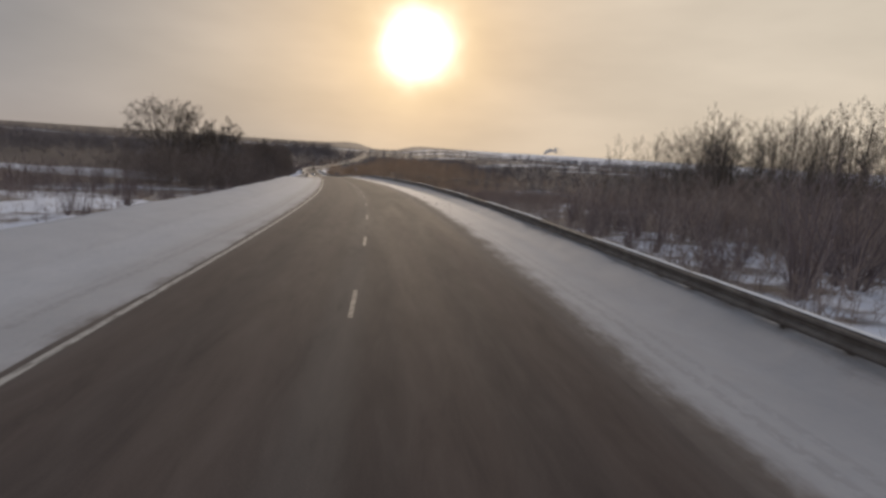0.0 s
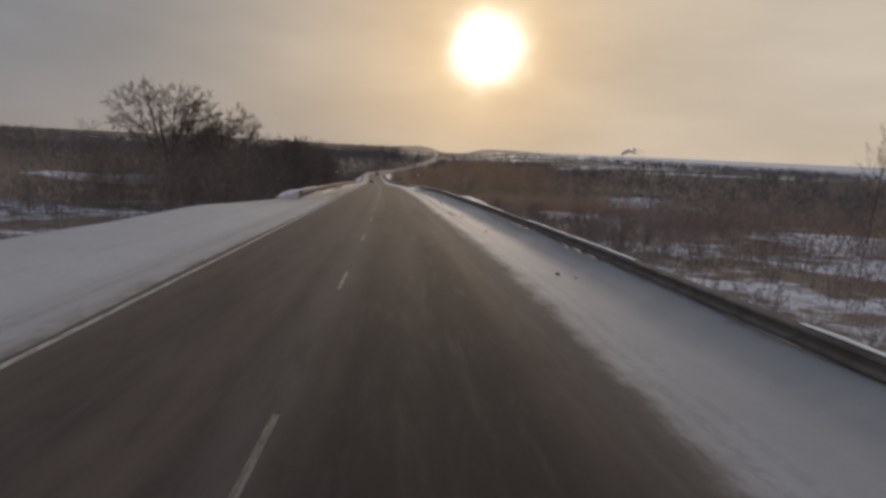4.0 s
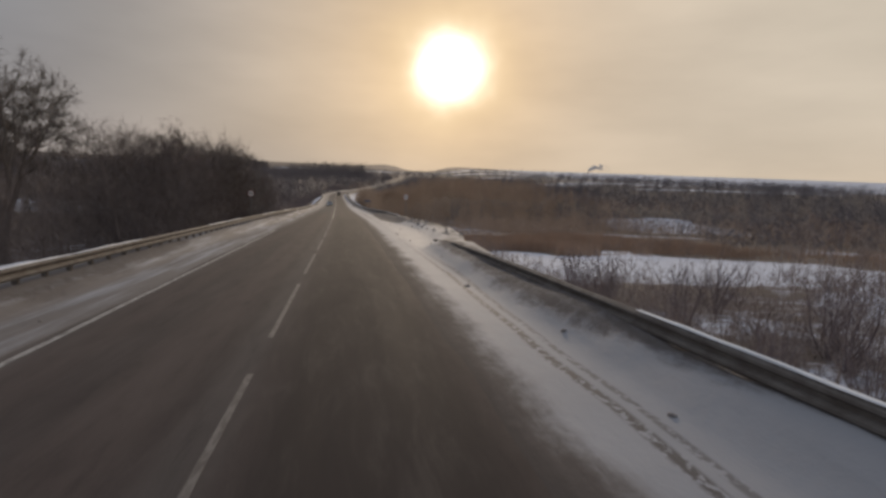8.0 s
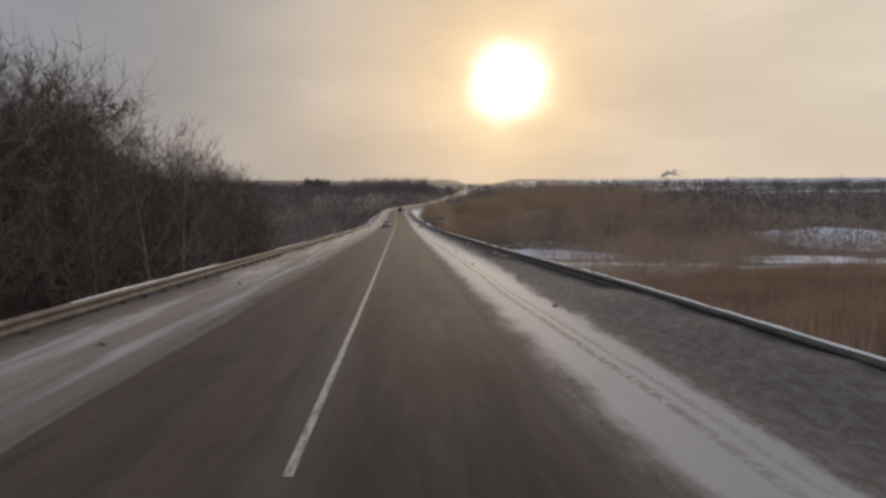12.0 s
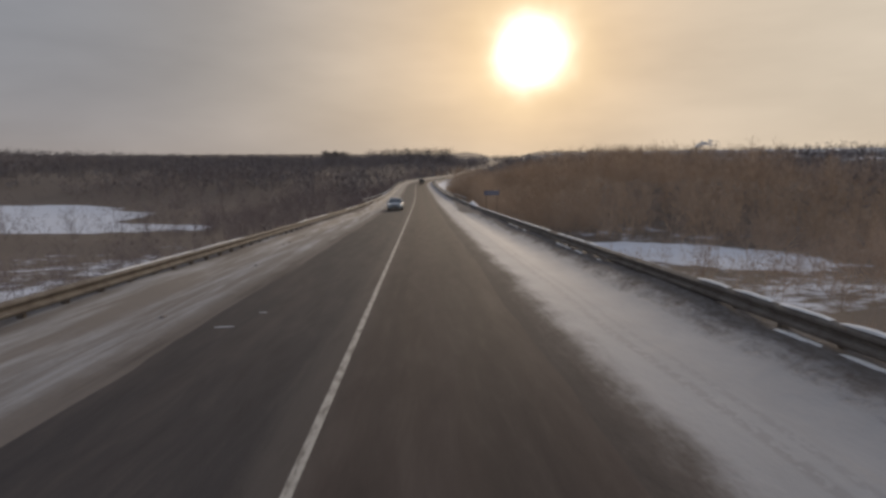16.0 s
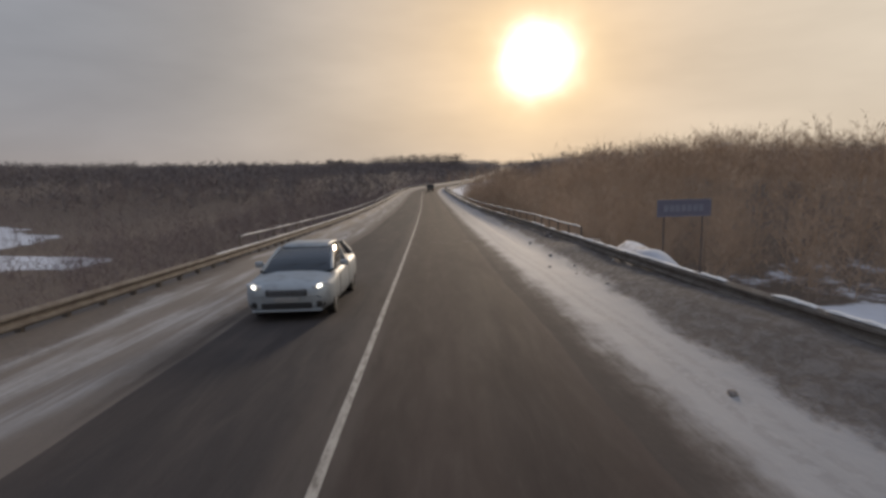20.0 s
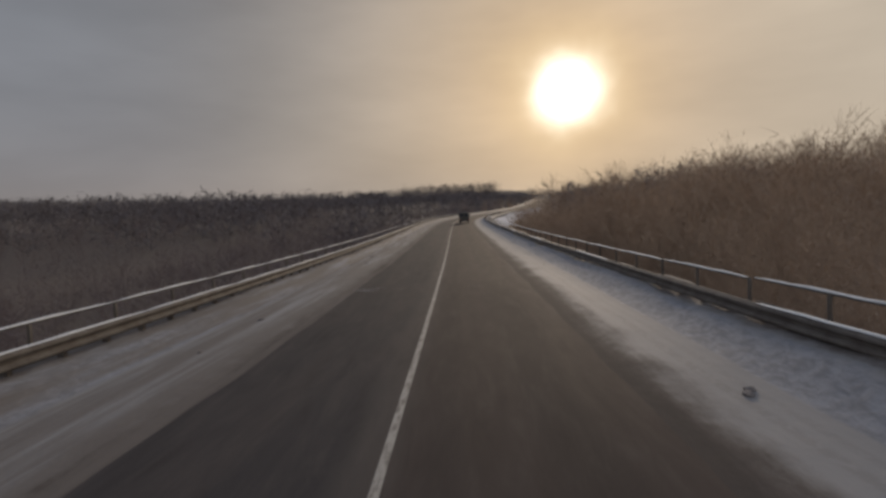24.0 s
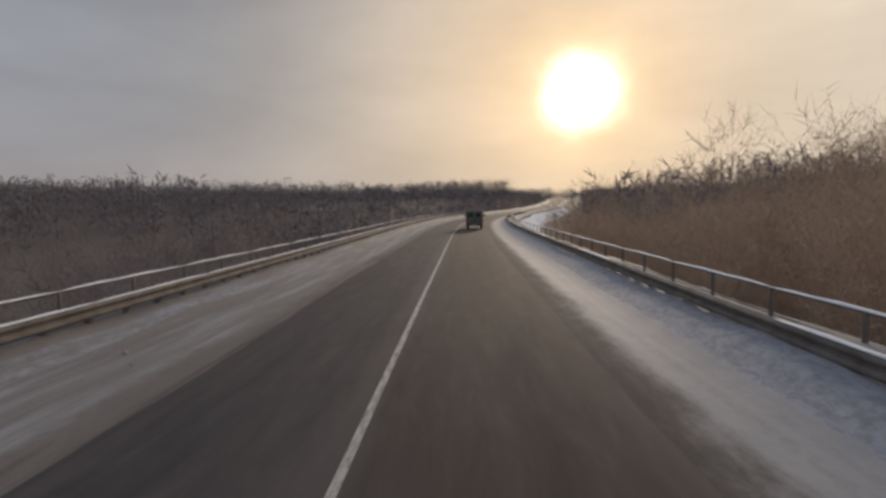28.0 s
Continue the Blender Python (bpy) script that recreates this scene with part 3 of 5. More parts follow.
# ---- road markings ----
def marking(name, s0, s1, lat, width, label, mat=None):
    s = np.arange(s0, s1 + 0.01, min(2.0, (s1 - s0) / 2))
    c = np.full((len(s), 2), lat) + np.array([-width / 2, width / 2])
    m = ribbon(name, s, c, np.full((len(s), 2), crown_at(lat) + 0.006), mat or paint)
    return tagged(new(name, m), label, "road marking", kind="structure")


for k in range(-1, 13):
    marking("lane_dash", 8.75 + 8 * k, 10.75 + 8 * k, 0.0, 0.085, "short worn white lane dash", worn_paint)
for k in range(9):
    if 105 + 8 * k + 6 < 176:
        marking("lane_dash", 105.5 + 8 * k, 111.5 + 8 * k, 0.0, 0.095, "long worn white lane dash", worn_paint)
marking("centre_line", 176.0, 800, 0.0, 0.108, "solid worn white centre line")
marking("edge_line", -60, 152, -3.6, 0.12, "faded white edge line")


# ---- bare trees ----
def branch(rs, segs, p, d, length, radius, level, spec):
    """Adds one wavy branch and its side branches to segs (p0, p1, r0, r1, level)."""
    n = spec["pieces"][level]
    step = length / n
    for k in range(n):
        d = d + rs.normal(0, spec["wave"][level], 3)
        d[2] += spec["lift"][level]
        d = d / np.linalg.norm(d)
        q = p + d * step
        r0, r1 = radius * (1 - k / n * 0.75), radius * (1 - (k + 1) / n * 0.75)
        segs.append((p, q, r0, r1, level))
        if level + 1 < len(spec["pieces"]) and (k + 1) / n > spec["bare"][level]:
            for _ in range(spec["kids"][level]):
                side = rs.normal(0, 1, 3)
                side -= d * side.dot(d)
                side /= np.linalg.norm(side) + 1e-6
                a = radians(rs.uniform(*spec["fork"]))
                nd = d * math.cos(a) + side * math.sin(a)
                share = 1 - spec.get("taper", 0.55) * (k + 1) / n
                branch(rs, segs, q - d * step * rs.uniform(0, 0.8), nd, length * spec["ratio"][level] * share * rs.uniform(0.7, 1.25),
                       max(r1 * 0.62, spec["thin"]), level + 1, spec)
        p = q


def tubes(segs, sides):
    """Tapered tubes for many segments at once: points and quads."""
    p0, p1 = np.array([s[0] for s in segs]), np.array([s[1] for s in segs])
    r0, r1 = np.array([s[2] for s in segs]), np.array([s[3] for s in segs])
    d = p1 - p0
    d /= np.linalg.norm(d, axis=1)[:, None] + 1e-9
    ref = np.where(np.abs(d[:, 2:3]) < 0.9, np.array([[0, 0, 1.0]]), np.array([[1.0, 0, 0]]))
    a = np.cross(d, ref)
    a /= np.linalg.norm(a, axis=1)[:, None]
    b = np.cross(d, a)
    w = 2 * math.pi * np.arange(sides) / sides
    ring = a[:, None, :] * np.cos(w)[None, :, None] + b[:, None, :] * np.sin(w)[None, :, None]
    v = np.concatenate([p0[:, None] + ring * r0[:, None, None], p1[:, None] + ring * r1[:, None, None]], 1).reshape(-1, 3)
    base = (np.arange(len(segs)) * 2 * sides)[:, None]
    k = np.arange(sides)[None, :]
    k2 = (k + 1) % sides
    q = np.stack([base + k, base + k2, base + sides + k2, base + sides + k], -1).reshape(-1, 4)
    return v, q


def stem(segs, sides):
    """One unbroken tapered tube through segments that follow one another."""
    pts = np.array([segs[0][0]] + [s[1] for s in segs])
    rad = np.array([segs[0][2] * 1.25] + [s[3] for s in segs])
    w = 2 * math.pi * np.arange(sides) / sides
    ring = np.stack([np.cos(w), np.sin(w), 0 * w], -1)
    v = (pts[:, None, :] + ring[None] * rad[:, None, None]).reshape(-1, 3)
    i = (np.arange(len(pts) - 1) * sides)[:, None]
    k = np.arange(sides)[None, :]
    k2 = (k + 1) % sides
    return v, np.stack([i + k, i + k2, i + sides + k2, i + sides + k], -1).reshape(-1, 4)


def spikes(segs):
    """Three-sided twigs that run out to a point: points and triangles."""
    v, q = tubes(segs, 3)
    v = v.reshape(-1, 6, 3)
    tip = v[:, 3:].mean(1, keepdims=True)
    base = (np.arange(len(segs)) * 4)[:, None]
    k = np.arange(3)[None, :]
    t = np.stack([base + k, base + (k + 1) % 3, base + 3 + 0 * k], -1).reshape(-1, 3)
    return np.concatenate([v[:, :3], tip], 1).reshape(-1, 3), t


def slivers(segs, rs):
    """The finest twigs, a few millimetres thick: one narrow pointed blade each."""
    p0, p1 = np.array([s[0] for s in segs]), np.array([s[1] for s in segs])
    side = np.cross(p1 - p0, rs.normal(0, 1, p0.shape))
    side *= (np.array([s[2] for s in segs]) / (np.linalg.norm(side, axis=1) + 1e-9))[:, None]
    return np.stack([p0 - side, p0 + side, p1], 1).reshape(-1, 3), np.arange(3 * len(segs)).reshape(-1, 3)


def limbs(segs, sides=3):
    """Tubes for the thick pieces, points for the last twigs: points and [quads, triangles]."""
    top = max(s[4] for s in segs)
    thick, fine = [s for s in segs if s[4] < top], [s for s in segs if s[4] == top]
    v1, q = tubes(thick, sides)
    v2, t = spikes(fine)
    return np.concatenate([v1, v2]), [q, t + len(v1)]


SPECS = {
    "spreading": dict(pieces=(4, 5, 3, 3, 1), kids=(3, 2, 2, 2), bare=(0.4, 0.15, 0.1, 0.0), wave=(0.06, 0.16, 0.2, 0.25, 0.3), lift=(0.03, 0.07, 0.05, 0.03, 0.0),
                      fork=(25, 55), ratio=(1.0, 0.62, 0.55, 0.6), thin=0.012),
    "upright": dict(pieces=(8, 3, 2, 1), kids=(2, 2, 2), bare=(0.12, 0.1, 0.0), wave=(0.04, 0.12, 0.2, 0.3), lift=(0.05, 0.11, 0.06, 0.02),
                    fork=(20, 48), ratio=(0.40, 0.55, 0.45), thin=0.011),
    "shrub": dict(pieces=(4, 3, 1), kids=(2, 2), bare=(0.15, 0.0), wave=(0.09, 0.16, 0.25), lift=(0.06, 0.08, 0.02), fork=(15, 45), ratio=(0.45, 0.5), thin=0.008),
}


def grow(kind, seed, height, radius, stems=1, fan=0.0):
    rs = np.random.RandomState(seed)
    segs = []
    for _ in range(stems):
        a = rs.uniform(0, 6.28)
        t = rs.uniform(0.2, 1) * fan
        d = np.array([math.sin(t) * math.cos(a), math.sin(t) * math.sin(a), math.cos(t)])
        off = d * [1, 1, 0] * 0.5 * fan
        branch(rs, segs, np.array([0, 0, -0.25]) + off, d, height * rs.uniform(0.75, 1.0), radius * rs.uniform(0.7, 1), 0, SPECS[kind])
    return segs


def make_tree(name, label, kind, seed, height, radius, mat, stems=1, fan=0.0, category="tree", group="", fuzz=5):
    """One bare tree: the trunk and thick limbs, and the crown of twigs."""
    segs = grow(kind, seed, height, radius, stems, fan)
    root = tagged(new(name), label, category, group)
    big = [s for s in segs if s[4] == 0]
    n = SPECS[kind]["pieces"][0]
    tubes_ = [stem(big[k * n:(k + 1) * n], 7) for k in range(len(big) // n)]
    v = np.concatenate([a for a, _ in tubes_])
    q = np.concatenate([b + 7 * (n + 1) * k for k, (_, b) in enumerate(tubes_)])
    if category == "tree":
        for a, b in tubes_:
            child("trunk", mesh_np("trunk", a, b, mat, smooth=True), root)
    else:
        child("trunk", mesh_np("trunk", v, q, mat, smooth=True), root)
    v, f = limbs([s for s in segs if s[4] > 0])
    rs = np.random.RandomState(seed + 500)
    top = max(s[4] for s in segs)
    fine = []
    for p0, p1, r0, r1, level in segs:
        if level < top:
            continue
        for _ in range(fuzz):
            p = p0 + (p1 - p0) * rs.uniform(0.3, 1)
            d = (p1 - p0) * 0.6 + rs.normal(0, 0.5, 3) * np.linalg.norm(p1 - p0) + [0, 0, 0.12 * np.linalg.norm(p1 - p0)]
            fine.append((p, p + d * rs.uniform(0.7, 1.2), 0.008 * height / 10, 0, 1))
    if fine:
        v2, t2 = slivers(fine, rs)
        f = [f[0], np.concatenate([f[1], t2 + len(v)])]
        v = np.concatenate([v, v2])
    child("crown", mesh_np("crown", v, f, mat), root)
    return root


def stand(root, spots):
    """Moves a made tree to the first spot and copies it to the others: s, lat, scale, turn."""
    made = []
    for k, (s, lat, size, turn) in enumerate(spots):
        x, y, z = land(s, lat)
        m = Matrix.Translation((x, y, z)) @ Matrix.Rotation(turn, 4, "Z") @ Matrix.Rotation(0.06 * math.sin(s), 4, "X") @ Matrix.Scale(size, 4)
        if k == 0:
            root.matrix_basis = m
            made.append(root)
        else:
            c = copy_thing(root, m)
            c.matrix_basis = m
            made.append(c)
    return made


def spots(seed, n, s0, s1, l0, l1, lo=0.75, hi=1.15):
    rs = np.random.RandomState(seed)
    return [(rs.uniform(s0, s1), rs.uniform(l0, l1), rs.uniform(lo, hi), rs.uniform(0, 6.28)) for _ in range(n)]


def broad_tree(name, label, seed, height, wide, mat, limbs_n=9, fork=0.2):
    """An old broad tree: a short trunk, limbs that arch out to a domed crown, and tufts of fine twigs over the dome."""
    rs = np.random.RandomState(seed)
    root = tagged(new(name), label, "tree", "old willows beyond the embankment")
    r = height * 0.024
    mid, dome = height * 0.58, np.array([wide, wide, height * 0.42])

    def bow(a, b, lift, n, r0, r1):
        """Pieces of an arching branch from a to b."""
        c = (a + b) / 2 + [0, 0, lift]
        f = np.linspace(0, 1, n + 1)[:, None]
        pts = (1 - f) ** 2 * a + 2 * f * (1 - f) * c + f ** 2 * b + rs.normal(0, 0.012 * height, (n + 1, 3)) * np.sin(np.pi * f)
        rad = r0 + (r1 - r0) * f[:, 0]
        return [(pts[k], pts[k + 1], rad[k], rad[k + 1], 0) for k in range(n)]

    top = np.array([rs.normal(0, 0.02), rs.normal(0, 0.02), fork]) * height
    trunk = bow(np.array([0, 0, -0.4]), top, 0, 4, r * 1.15, r * 0.8)
    child("trunk", mesh_np("trunk", *stem(trunk, 9), mat, smooth=True), root)
    boughs, fine = [], []
    for i in range(limbs_n):
        a, q = 2.4 * i + rs.normal(0, 0.2), math.sqrt((i + 0.5) / limbs_n) * 1.45
        way = np.array([math.sin(q) * math.cos(a), math.sin(q) * math.sin(a), math.cos(q)])
        end = np.array([0, 0, mid]) + way * dome * rs.uniform(0.72, 0.86)
        start = top * rs.uniform(0.75, 1.0)
        limb = bow(start, end, height * 0.10 * math.sin(q), 8, r * 0.52, r * 0.12)
        child("limb", mesh_np("limb", *stem(limb, 6), mat, smooth=True), root)
        for _ in range(9):
            f = rs.randint(2, 8)
            w = way + rs.normal(0, 0.42, 3)
            w[2] = max(w[2], -0.15)
            tip = np.array([0, 0, mid]) + w / np.linalg.norm(w) * dome * rs.uniform(0.78, 1.04)
            sub = bow(limb[f][0], tip, height * 0.03, 4, limb[f][2] * 0.42, r * 0.04)
            boughs += sub
            for piece in sub[1:]:
                for _ in range(3):
                    d = (piece[1] - piece[0]) / (np.linalg.norm(piece[1] - piece[0]) + 1e-6) + rs.normal(0, 0.6, 3) + [0, 0, 0.2]
                    e = piece[1] + d / np.linalg.norm(d) * height * rs.uniform(0.04, 0.09)
                    boughs.append((piece[1], e, r * 0.035, r * 0.015, 1))
                    for _ in range(15):
                        g = piece[1] + (e - piece[1]) * rs.uniform(0.2, 1)
                        u = d * 0.5 + rs.normal(0, 0.7, 3) + [0, 0, 0.15]
                        fine.append((g, g + u / np.linalg.norm(u) * height * rs.uniform(0.03, 0.065), height * 0.0010, 0, 1))
    v1, q1 = tubes(boughs, 3)
    v2, t2 = slivers(fine, rs)
    child("crown", mesh_np("crown", np.concatenate([v1, v2]), [q1, t2 + len(v1)], mat), root, "dome of fine grey twigs")
    return root


stand(broad_tree("willow", "old bare willow with a broad domed crown", 4, 20.0, 10.5, bark_grey), [(186, -47, 1.27, 0.3)])
stand(broad_tree("willow", "smaller bare willow with a rounded crown", 7, 15.0, 5.6, bark_grey, 7, 0.25), [(171, -31, 1.28, 2.2), (182, -40, 1.25, 4.0)])
stand(make_tree("poplar", "tall bare poplar with upright grey branches", "upright", 9, 14.0, 0.16, bark_grey, 1, 0.05, group="bare trees in the floodplain"),
      [(114, 59.6, 1.0, 0.2), (112, 62.5, 1.15, 1.3), (113, 66, 1.05, 2.5), (111, 69.5, 1.25, 3.0)] + spots(1, 50, 60, 114, 66, 98, 1.15, 1.5))
stand(make_tree("aspen", "slender bare aspen among dark brushwood", "upright", 12, 12.5, 0.11, bark_dark, 1, 0.1, group="bare trees beside the embankment"),
      spots(2, 40, 158, 231, -20, -13, 0.85, 1.15) + spots(3, 30, 140, 236, -34, -17, 0.8, 1.15))
stand(make_tree("ash_tree", "bare forked ash tree with grey twigs", "spreading", 21, 5.2, 0.15, bark_grey, 1, 0.1, group="bare trees beside the embankment", fuzz=2),
      [(190.5, -18.3, 2.7, 0.5), (187.5, -15.5, 2.3, 3.1), (229, -15.5, 1.9, 0.4), (222, -15.5, 2.0, 2.0), (206, -16.5, 2.3, 1.0), (197, -16, 2.4, 4.1)])
bark_pale = bark("pale_bark", (0.19, 0.17, 0.155), (0.31, 0.28, 0.255))
stand(make_tree("birch", "pale-stemmed bare birch at the edge of the wood", "upright", 17, 12.5, 0.13, bark_pale, 1, 0.06, group="birches at the wood's edge", fuzz=3),
      [(207, -12.9, 1.05, 0.4), (211.8, -13.1, 1.0, 2.1), (203.2, -13.3, 1.1, 3.9), (219, -13.4, 0.92, 5.2)])
stand(make_tree("alder", "bare brown alder with a dense crown of twigs", "upright", 31, 14.0, 0.09, bark_brown_glare, 1, 0.1, group="bare trees by the bridge"),
      spots(6, 20, 378, 425, 18, 34, 0.42, 0.54) + spots(7, 16, 310, 410, 42, 85, 0.62, 0.82))
stand(make_tree("bush", "leafless multi-stemmed bush in the snow", "shrub", 41, 3.6, 0.045, bark_red, 9, 0.5, "bush", "bushes beside the road", fuzz=1),
      [(21.5, 19.2, 1.9, 0.4), (24, 24.6, 1.9, 2.0), (31, 30, 1.8, 3.3), (40, 34, 1.8, 1.1), (148, 17.5, 1.2, 1.0)] + spots(8, 22, 22, 70, 14, 32, 0.7, 1.2) + spots(9, 22, 8, 100, -34, -14, 0.4, 0.9) + spots(10, 22, 100, 150, 13, 30, 0.8, 1.3))


# ---- brushwood, reeds and far woods: uncountable ----
def thicket(name, label, temps, n, seed, zones, mat, category="brushwood", squash=0.9, patchy=0.0):
    """One object of many clumps: zones are (weight, s0, s1, lat0, lat1, low, high)."""
    rs = np.random.RandomState(seed)
    weights = np.array([z[0] for z in zones], float)
    pick = rs.choice(len(zones), n, p=weights / weights.sum())
    zs = np.array([z[1:] for z in zones], float)[pick]
    s = rs.uniform(zs[:, 0], zs[:, 1])
    lat = rs.uniform(zs[:, 2], zs[:, 3])
    size = rs.uniform(zs[:, 4], zs[:, 5])
    rim = np.minimum(zs[:, 1] - zs[:, 0], 60) * 0.10
    s = s + rs.normal(0, 1, n) * rim
    lat = lat + rs.normal(0, 1, n) * np.minimum(zs[:, 3] - zs[:, 2], 40) * 0.06
    clump = wobble(s / 7, lat / 7, seed + 40)
    size = size * np.clip(1 + 0.32 * clump + 0.16 * wobble(s / 22, lat / 22, seed + 60), 0.6, 1.16)
    keep = (openness(s, lat) < 0.5) & ((np.abs(lat) > np.where(s < 150, 9.2, 11.2) + 0.14 * size) | (s > 812)) & (clump + patchy * rs.normal(0, 0.5, n) > -1.0 + patchy)
    s, lat, size = s[keep], lat[keep], size[keep]
    n = len(s)
    at = land(s, lat)
    turn = rs.uniform(0, 6.28, n)
    which = rs.randint(0, len(temps), n)
    vs, fs, base = [], [[], []], 0
    for k, (v, faces) in enumerate(temps):
        i = np.nonzero(which == k)[0]
        if not len(i):
            continue
        c, si, z = np.cos(turn[i]), np.sin(turn[i]), size[i]
        wide = z * squash
        x = (v[None, :, 0] * c[:, None] - v[None, :, 1] * si[:, None]) * wide[:, None]
        y = (v[None, :, 0] * si[:, None] + v[None, :, 1] * c[:, None]) * wide[:, None]
        w = np.stack([x, y, v[None, :, 2] * z[:, None]], -1) + at[i][:, None, :]
        vs.append(w.reshape(-1, 3))
        for j, q in enumerate(faces):
            fs[j].append((q[None] + (np.arange(len(i)) * len(v))[:, None, None] + base).reshape(-1, q.shape[1]))
        base += len(i) * len(v)
    ob = new(name, mesh_np(name, np.concatenate(vs), [np.concatenate(f) for f in fs if f], mat))
    return tagged(ob, label, category, kind="stuff")


def blades(segs):
    v, t = spikes(segs)
    return v, [t]


def twiggy(seed, stems, twigs, spread, low, r):
    """A leafless clump: thin stems and many fine rising twigs through its whole crown."""
    rs = np.random.RandomState(seed)
    poles, fine = [], []
    for _ in range(stems):
        a, t = rs.uniform(0, 6.28), rs.uniform(0.15, 1) * spread
        d = np.array([math.sin(t) * math.cos(a), math.sin(t) * math.sin(a), math.cos(t)])
        p = np.array([rs.normal(0, 0.08), rs.normal(0, 0.08), -0.03])
        h = rs.uniform(0.6, 1.0)
        q = p + d * h * 0.55
        e_ = q + (d + rs.normal(0, 0.12, 3) + [0, 0, 0.15]) * h * 0.45
        poles += [(p, q, r * 1.5, r, 0), (q, e_, r, r * 0.4, 0)]
        for _ in range(twigs // stems):
            f = rs.uniform(low, 1.0) ** 0.8
            b = p + (q - p) * f / 0.55 if f < 0.55 else q + (e_ - q) * (f - 0.55) / 0.45
            a, t = rs.uniform(0, 6.28), rs.uniform(0.35, 1.35)
            w = np.array([math.sin(t) * math.cos(a), math.sin(t) * math.sin(a), math.cos(t)])
            tip = b + w * h * rs.uniform(0.08, 0.24) * (1.35 - 0.7 * f)
            fine.append((b, tip, r * 0.6, 0.0, 1))
            for _ in range(2):
                k = b + (tip - b) * rs.uniform(0.2, 0.9)
                fine.append((k, k + (w * 0.5 + rs.normal(0, 0.6, 3) + [0, 0, 0.25]) * h * rs.uniform(0.05, 0.12), r * 0.5, 0.0, 1))
    v1, q1 = tubes(poles, 3)
    v2, t2 = slivers(fine, rs)
    return np.concatenate([v1, v2]), [q1, t2 + len(v1)]


def crowned(seed, boughs, twigs, low, wide, r, leggy=0.0, rise=0.42, bole=1.6):
    """A leafless crown: one thin stem, boughs that end all through a rounded crown, and a tuft of twigs round each."""
    rs = np.random.RandomState(seed)
    lean = rs.normal(0, 0.05, 2)
    at = lambda z: np.array([lean[0] * z, lean[1] * z, z])
    poles = [(at(-0.03), at(0.4), r * bole, r * bole * 0.8, 0), (at(0.4), at(0.86), r * bole * 0.8, r * 0.3, 0)]
    fine, c, h = [], (1 + low) / 2, (1 - low) / 2
    for k in range(boughs):
        z = c + h * (1.9 * (k + rs.rand()) / boughs - 0.95) * 0.92
        ring = wide * math.sqrt(max(0.05, 1 - ((z - c) / h) ** 2)) * math.sqrt(rs.uniform(0.08, 1))
        w = rs.uniform(0, 6.28)
        end = at(z) + np.array([ring * math.cos(w), ring * math.sin(w), rs.normal(0, 0.03)])
        start = at(min(0.8, max(0.04, z - ring * rs.uniform(0.7, 1.5))))
        fine.append((start, end, r * 0.45 * bole, 0, 1))
        d = (end - start) / (np.linalg.norm(end - start) + 1e-6)
        for _ in range(twigs):
            p = start + (end - start) * rs.uniform(0.35, 1.0)
            u = d * 0.55 + rs.normal(0, 0.5, 3) + [0, 0, rise]
            fine.append((p, p + u / np.linalg.norm(u) * rs.uniform(0.07, 0.17) * (1 + leggy), r * 0.62, 0, 1))
    v1, q1 = tubes(poles, 3)
    v2, t2 = slivers(fine, rs)
    return np.concatenate([v1, v2]), [q1, t2 + len(v1)]


shrub_t = [twiggy(50 + k, 5, 45, 0.7, 0.12, 0.006) for k in range(3)] + [crowned(40 + k, 15, 9, 0.05, 0.5, 0.006, 0.4) for k in range(3)]
mass_t = [crowned(90 + k, 19, 10, 0.06, 0.42, 0.0046, -0.3, 0.05, 0.8) for k in range(6)]
fine_t = [crowned(190 + k, 52, 14, 0.04, 0.36, 0.0014, -0.42, 0.12, 1.0) for k in range(6)]
wood_t = [crowned(60 + k, 40, 13, 0.2, 0.28, 0.0016, -0.3, 0.25, 1.2) for k in range(6)]
far_t = [crowned(70 + k, 13, 4, 0.02, 0.50, 0.017, 0.1, 0.0, 0.45) for k in range(5)]
spray_t = [crowned(260 + k, 90, 9, 0.25, 0.30, 0.0010, -0.5, 0.3, 0.9) for k in range(3)]
reed_t = []
for k in range(3):
    rs_ = np.random.RandomState(80 + k)
    reed_t.append(blades([(np.array([x, y, -0.05]), np.array([x + rs_.normal(0, 0.12), y + rs_.normal(0, 0.12), rs_.uniform(0.6, 1.0)]), 0.018, 0.004, 0)
                         for x, y in rs_.normal(0, 0.45, (18, 2))]))

thicket("brushwood", "dense leafless brushwood on the floodplain", shrub_t, 3900, 1,
        [(3.6, 15, 152, 15, 60, 1.4, 3.0), (2.2, 15, 156, 9.5, 20, 1.0, 2.2), (1.2, 122, 160, 14, 50, 1.5, 3.2), (3, 60, 200, 40, 140, 2, 5), (1, 95, 148, 12, 24, 1.6, 3.0), (1.6, 62, 120, 52, 98, 4.5, 7), (1.8, 10, 62, 24, 70, 4, 7)], bark_mauve, patchy=0.55)
thicket("bushes_in_snow", "thin leafless bushes standing in snow below the road", shrub_t, 1900, 14,
        [(2, -5, 150, 9.5, 34, 0.8, 1.9), (1, -5, 110, 9.5, 16, 0.5, 1.2), (1.2, -10, 104, -40, -11, 0.8, 1.8)], bark_mauve, patchy=0.3)
thicket("rusty_brush", "dense rust-brown brush below the embankment", mass_t, 1500, 15,
        [(3, 96, 150, 15, 62, 1.6, 2.8), (1.5, 50, 100, 26, 75, 1.8, 3.2), (1, 10, 60, 34, 80, 2, 3.5)], bark_rust, squash=1.3, patchy=0.4)
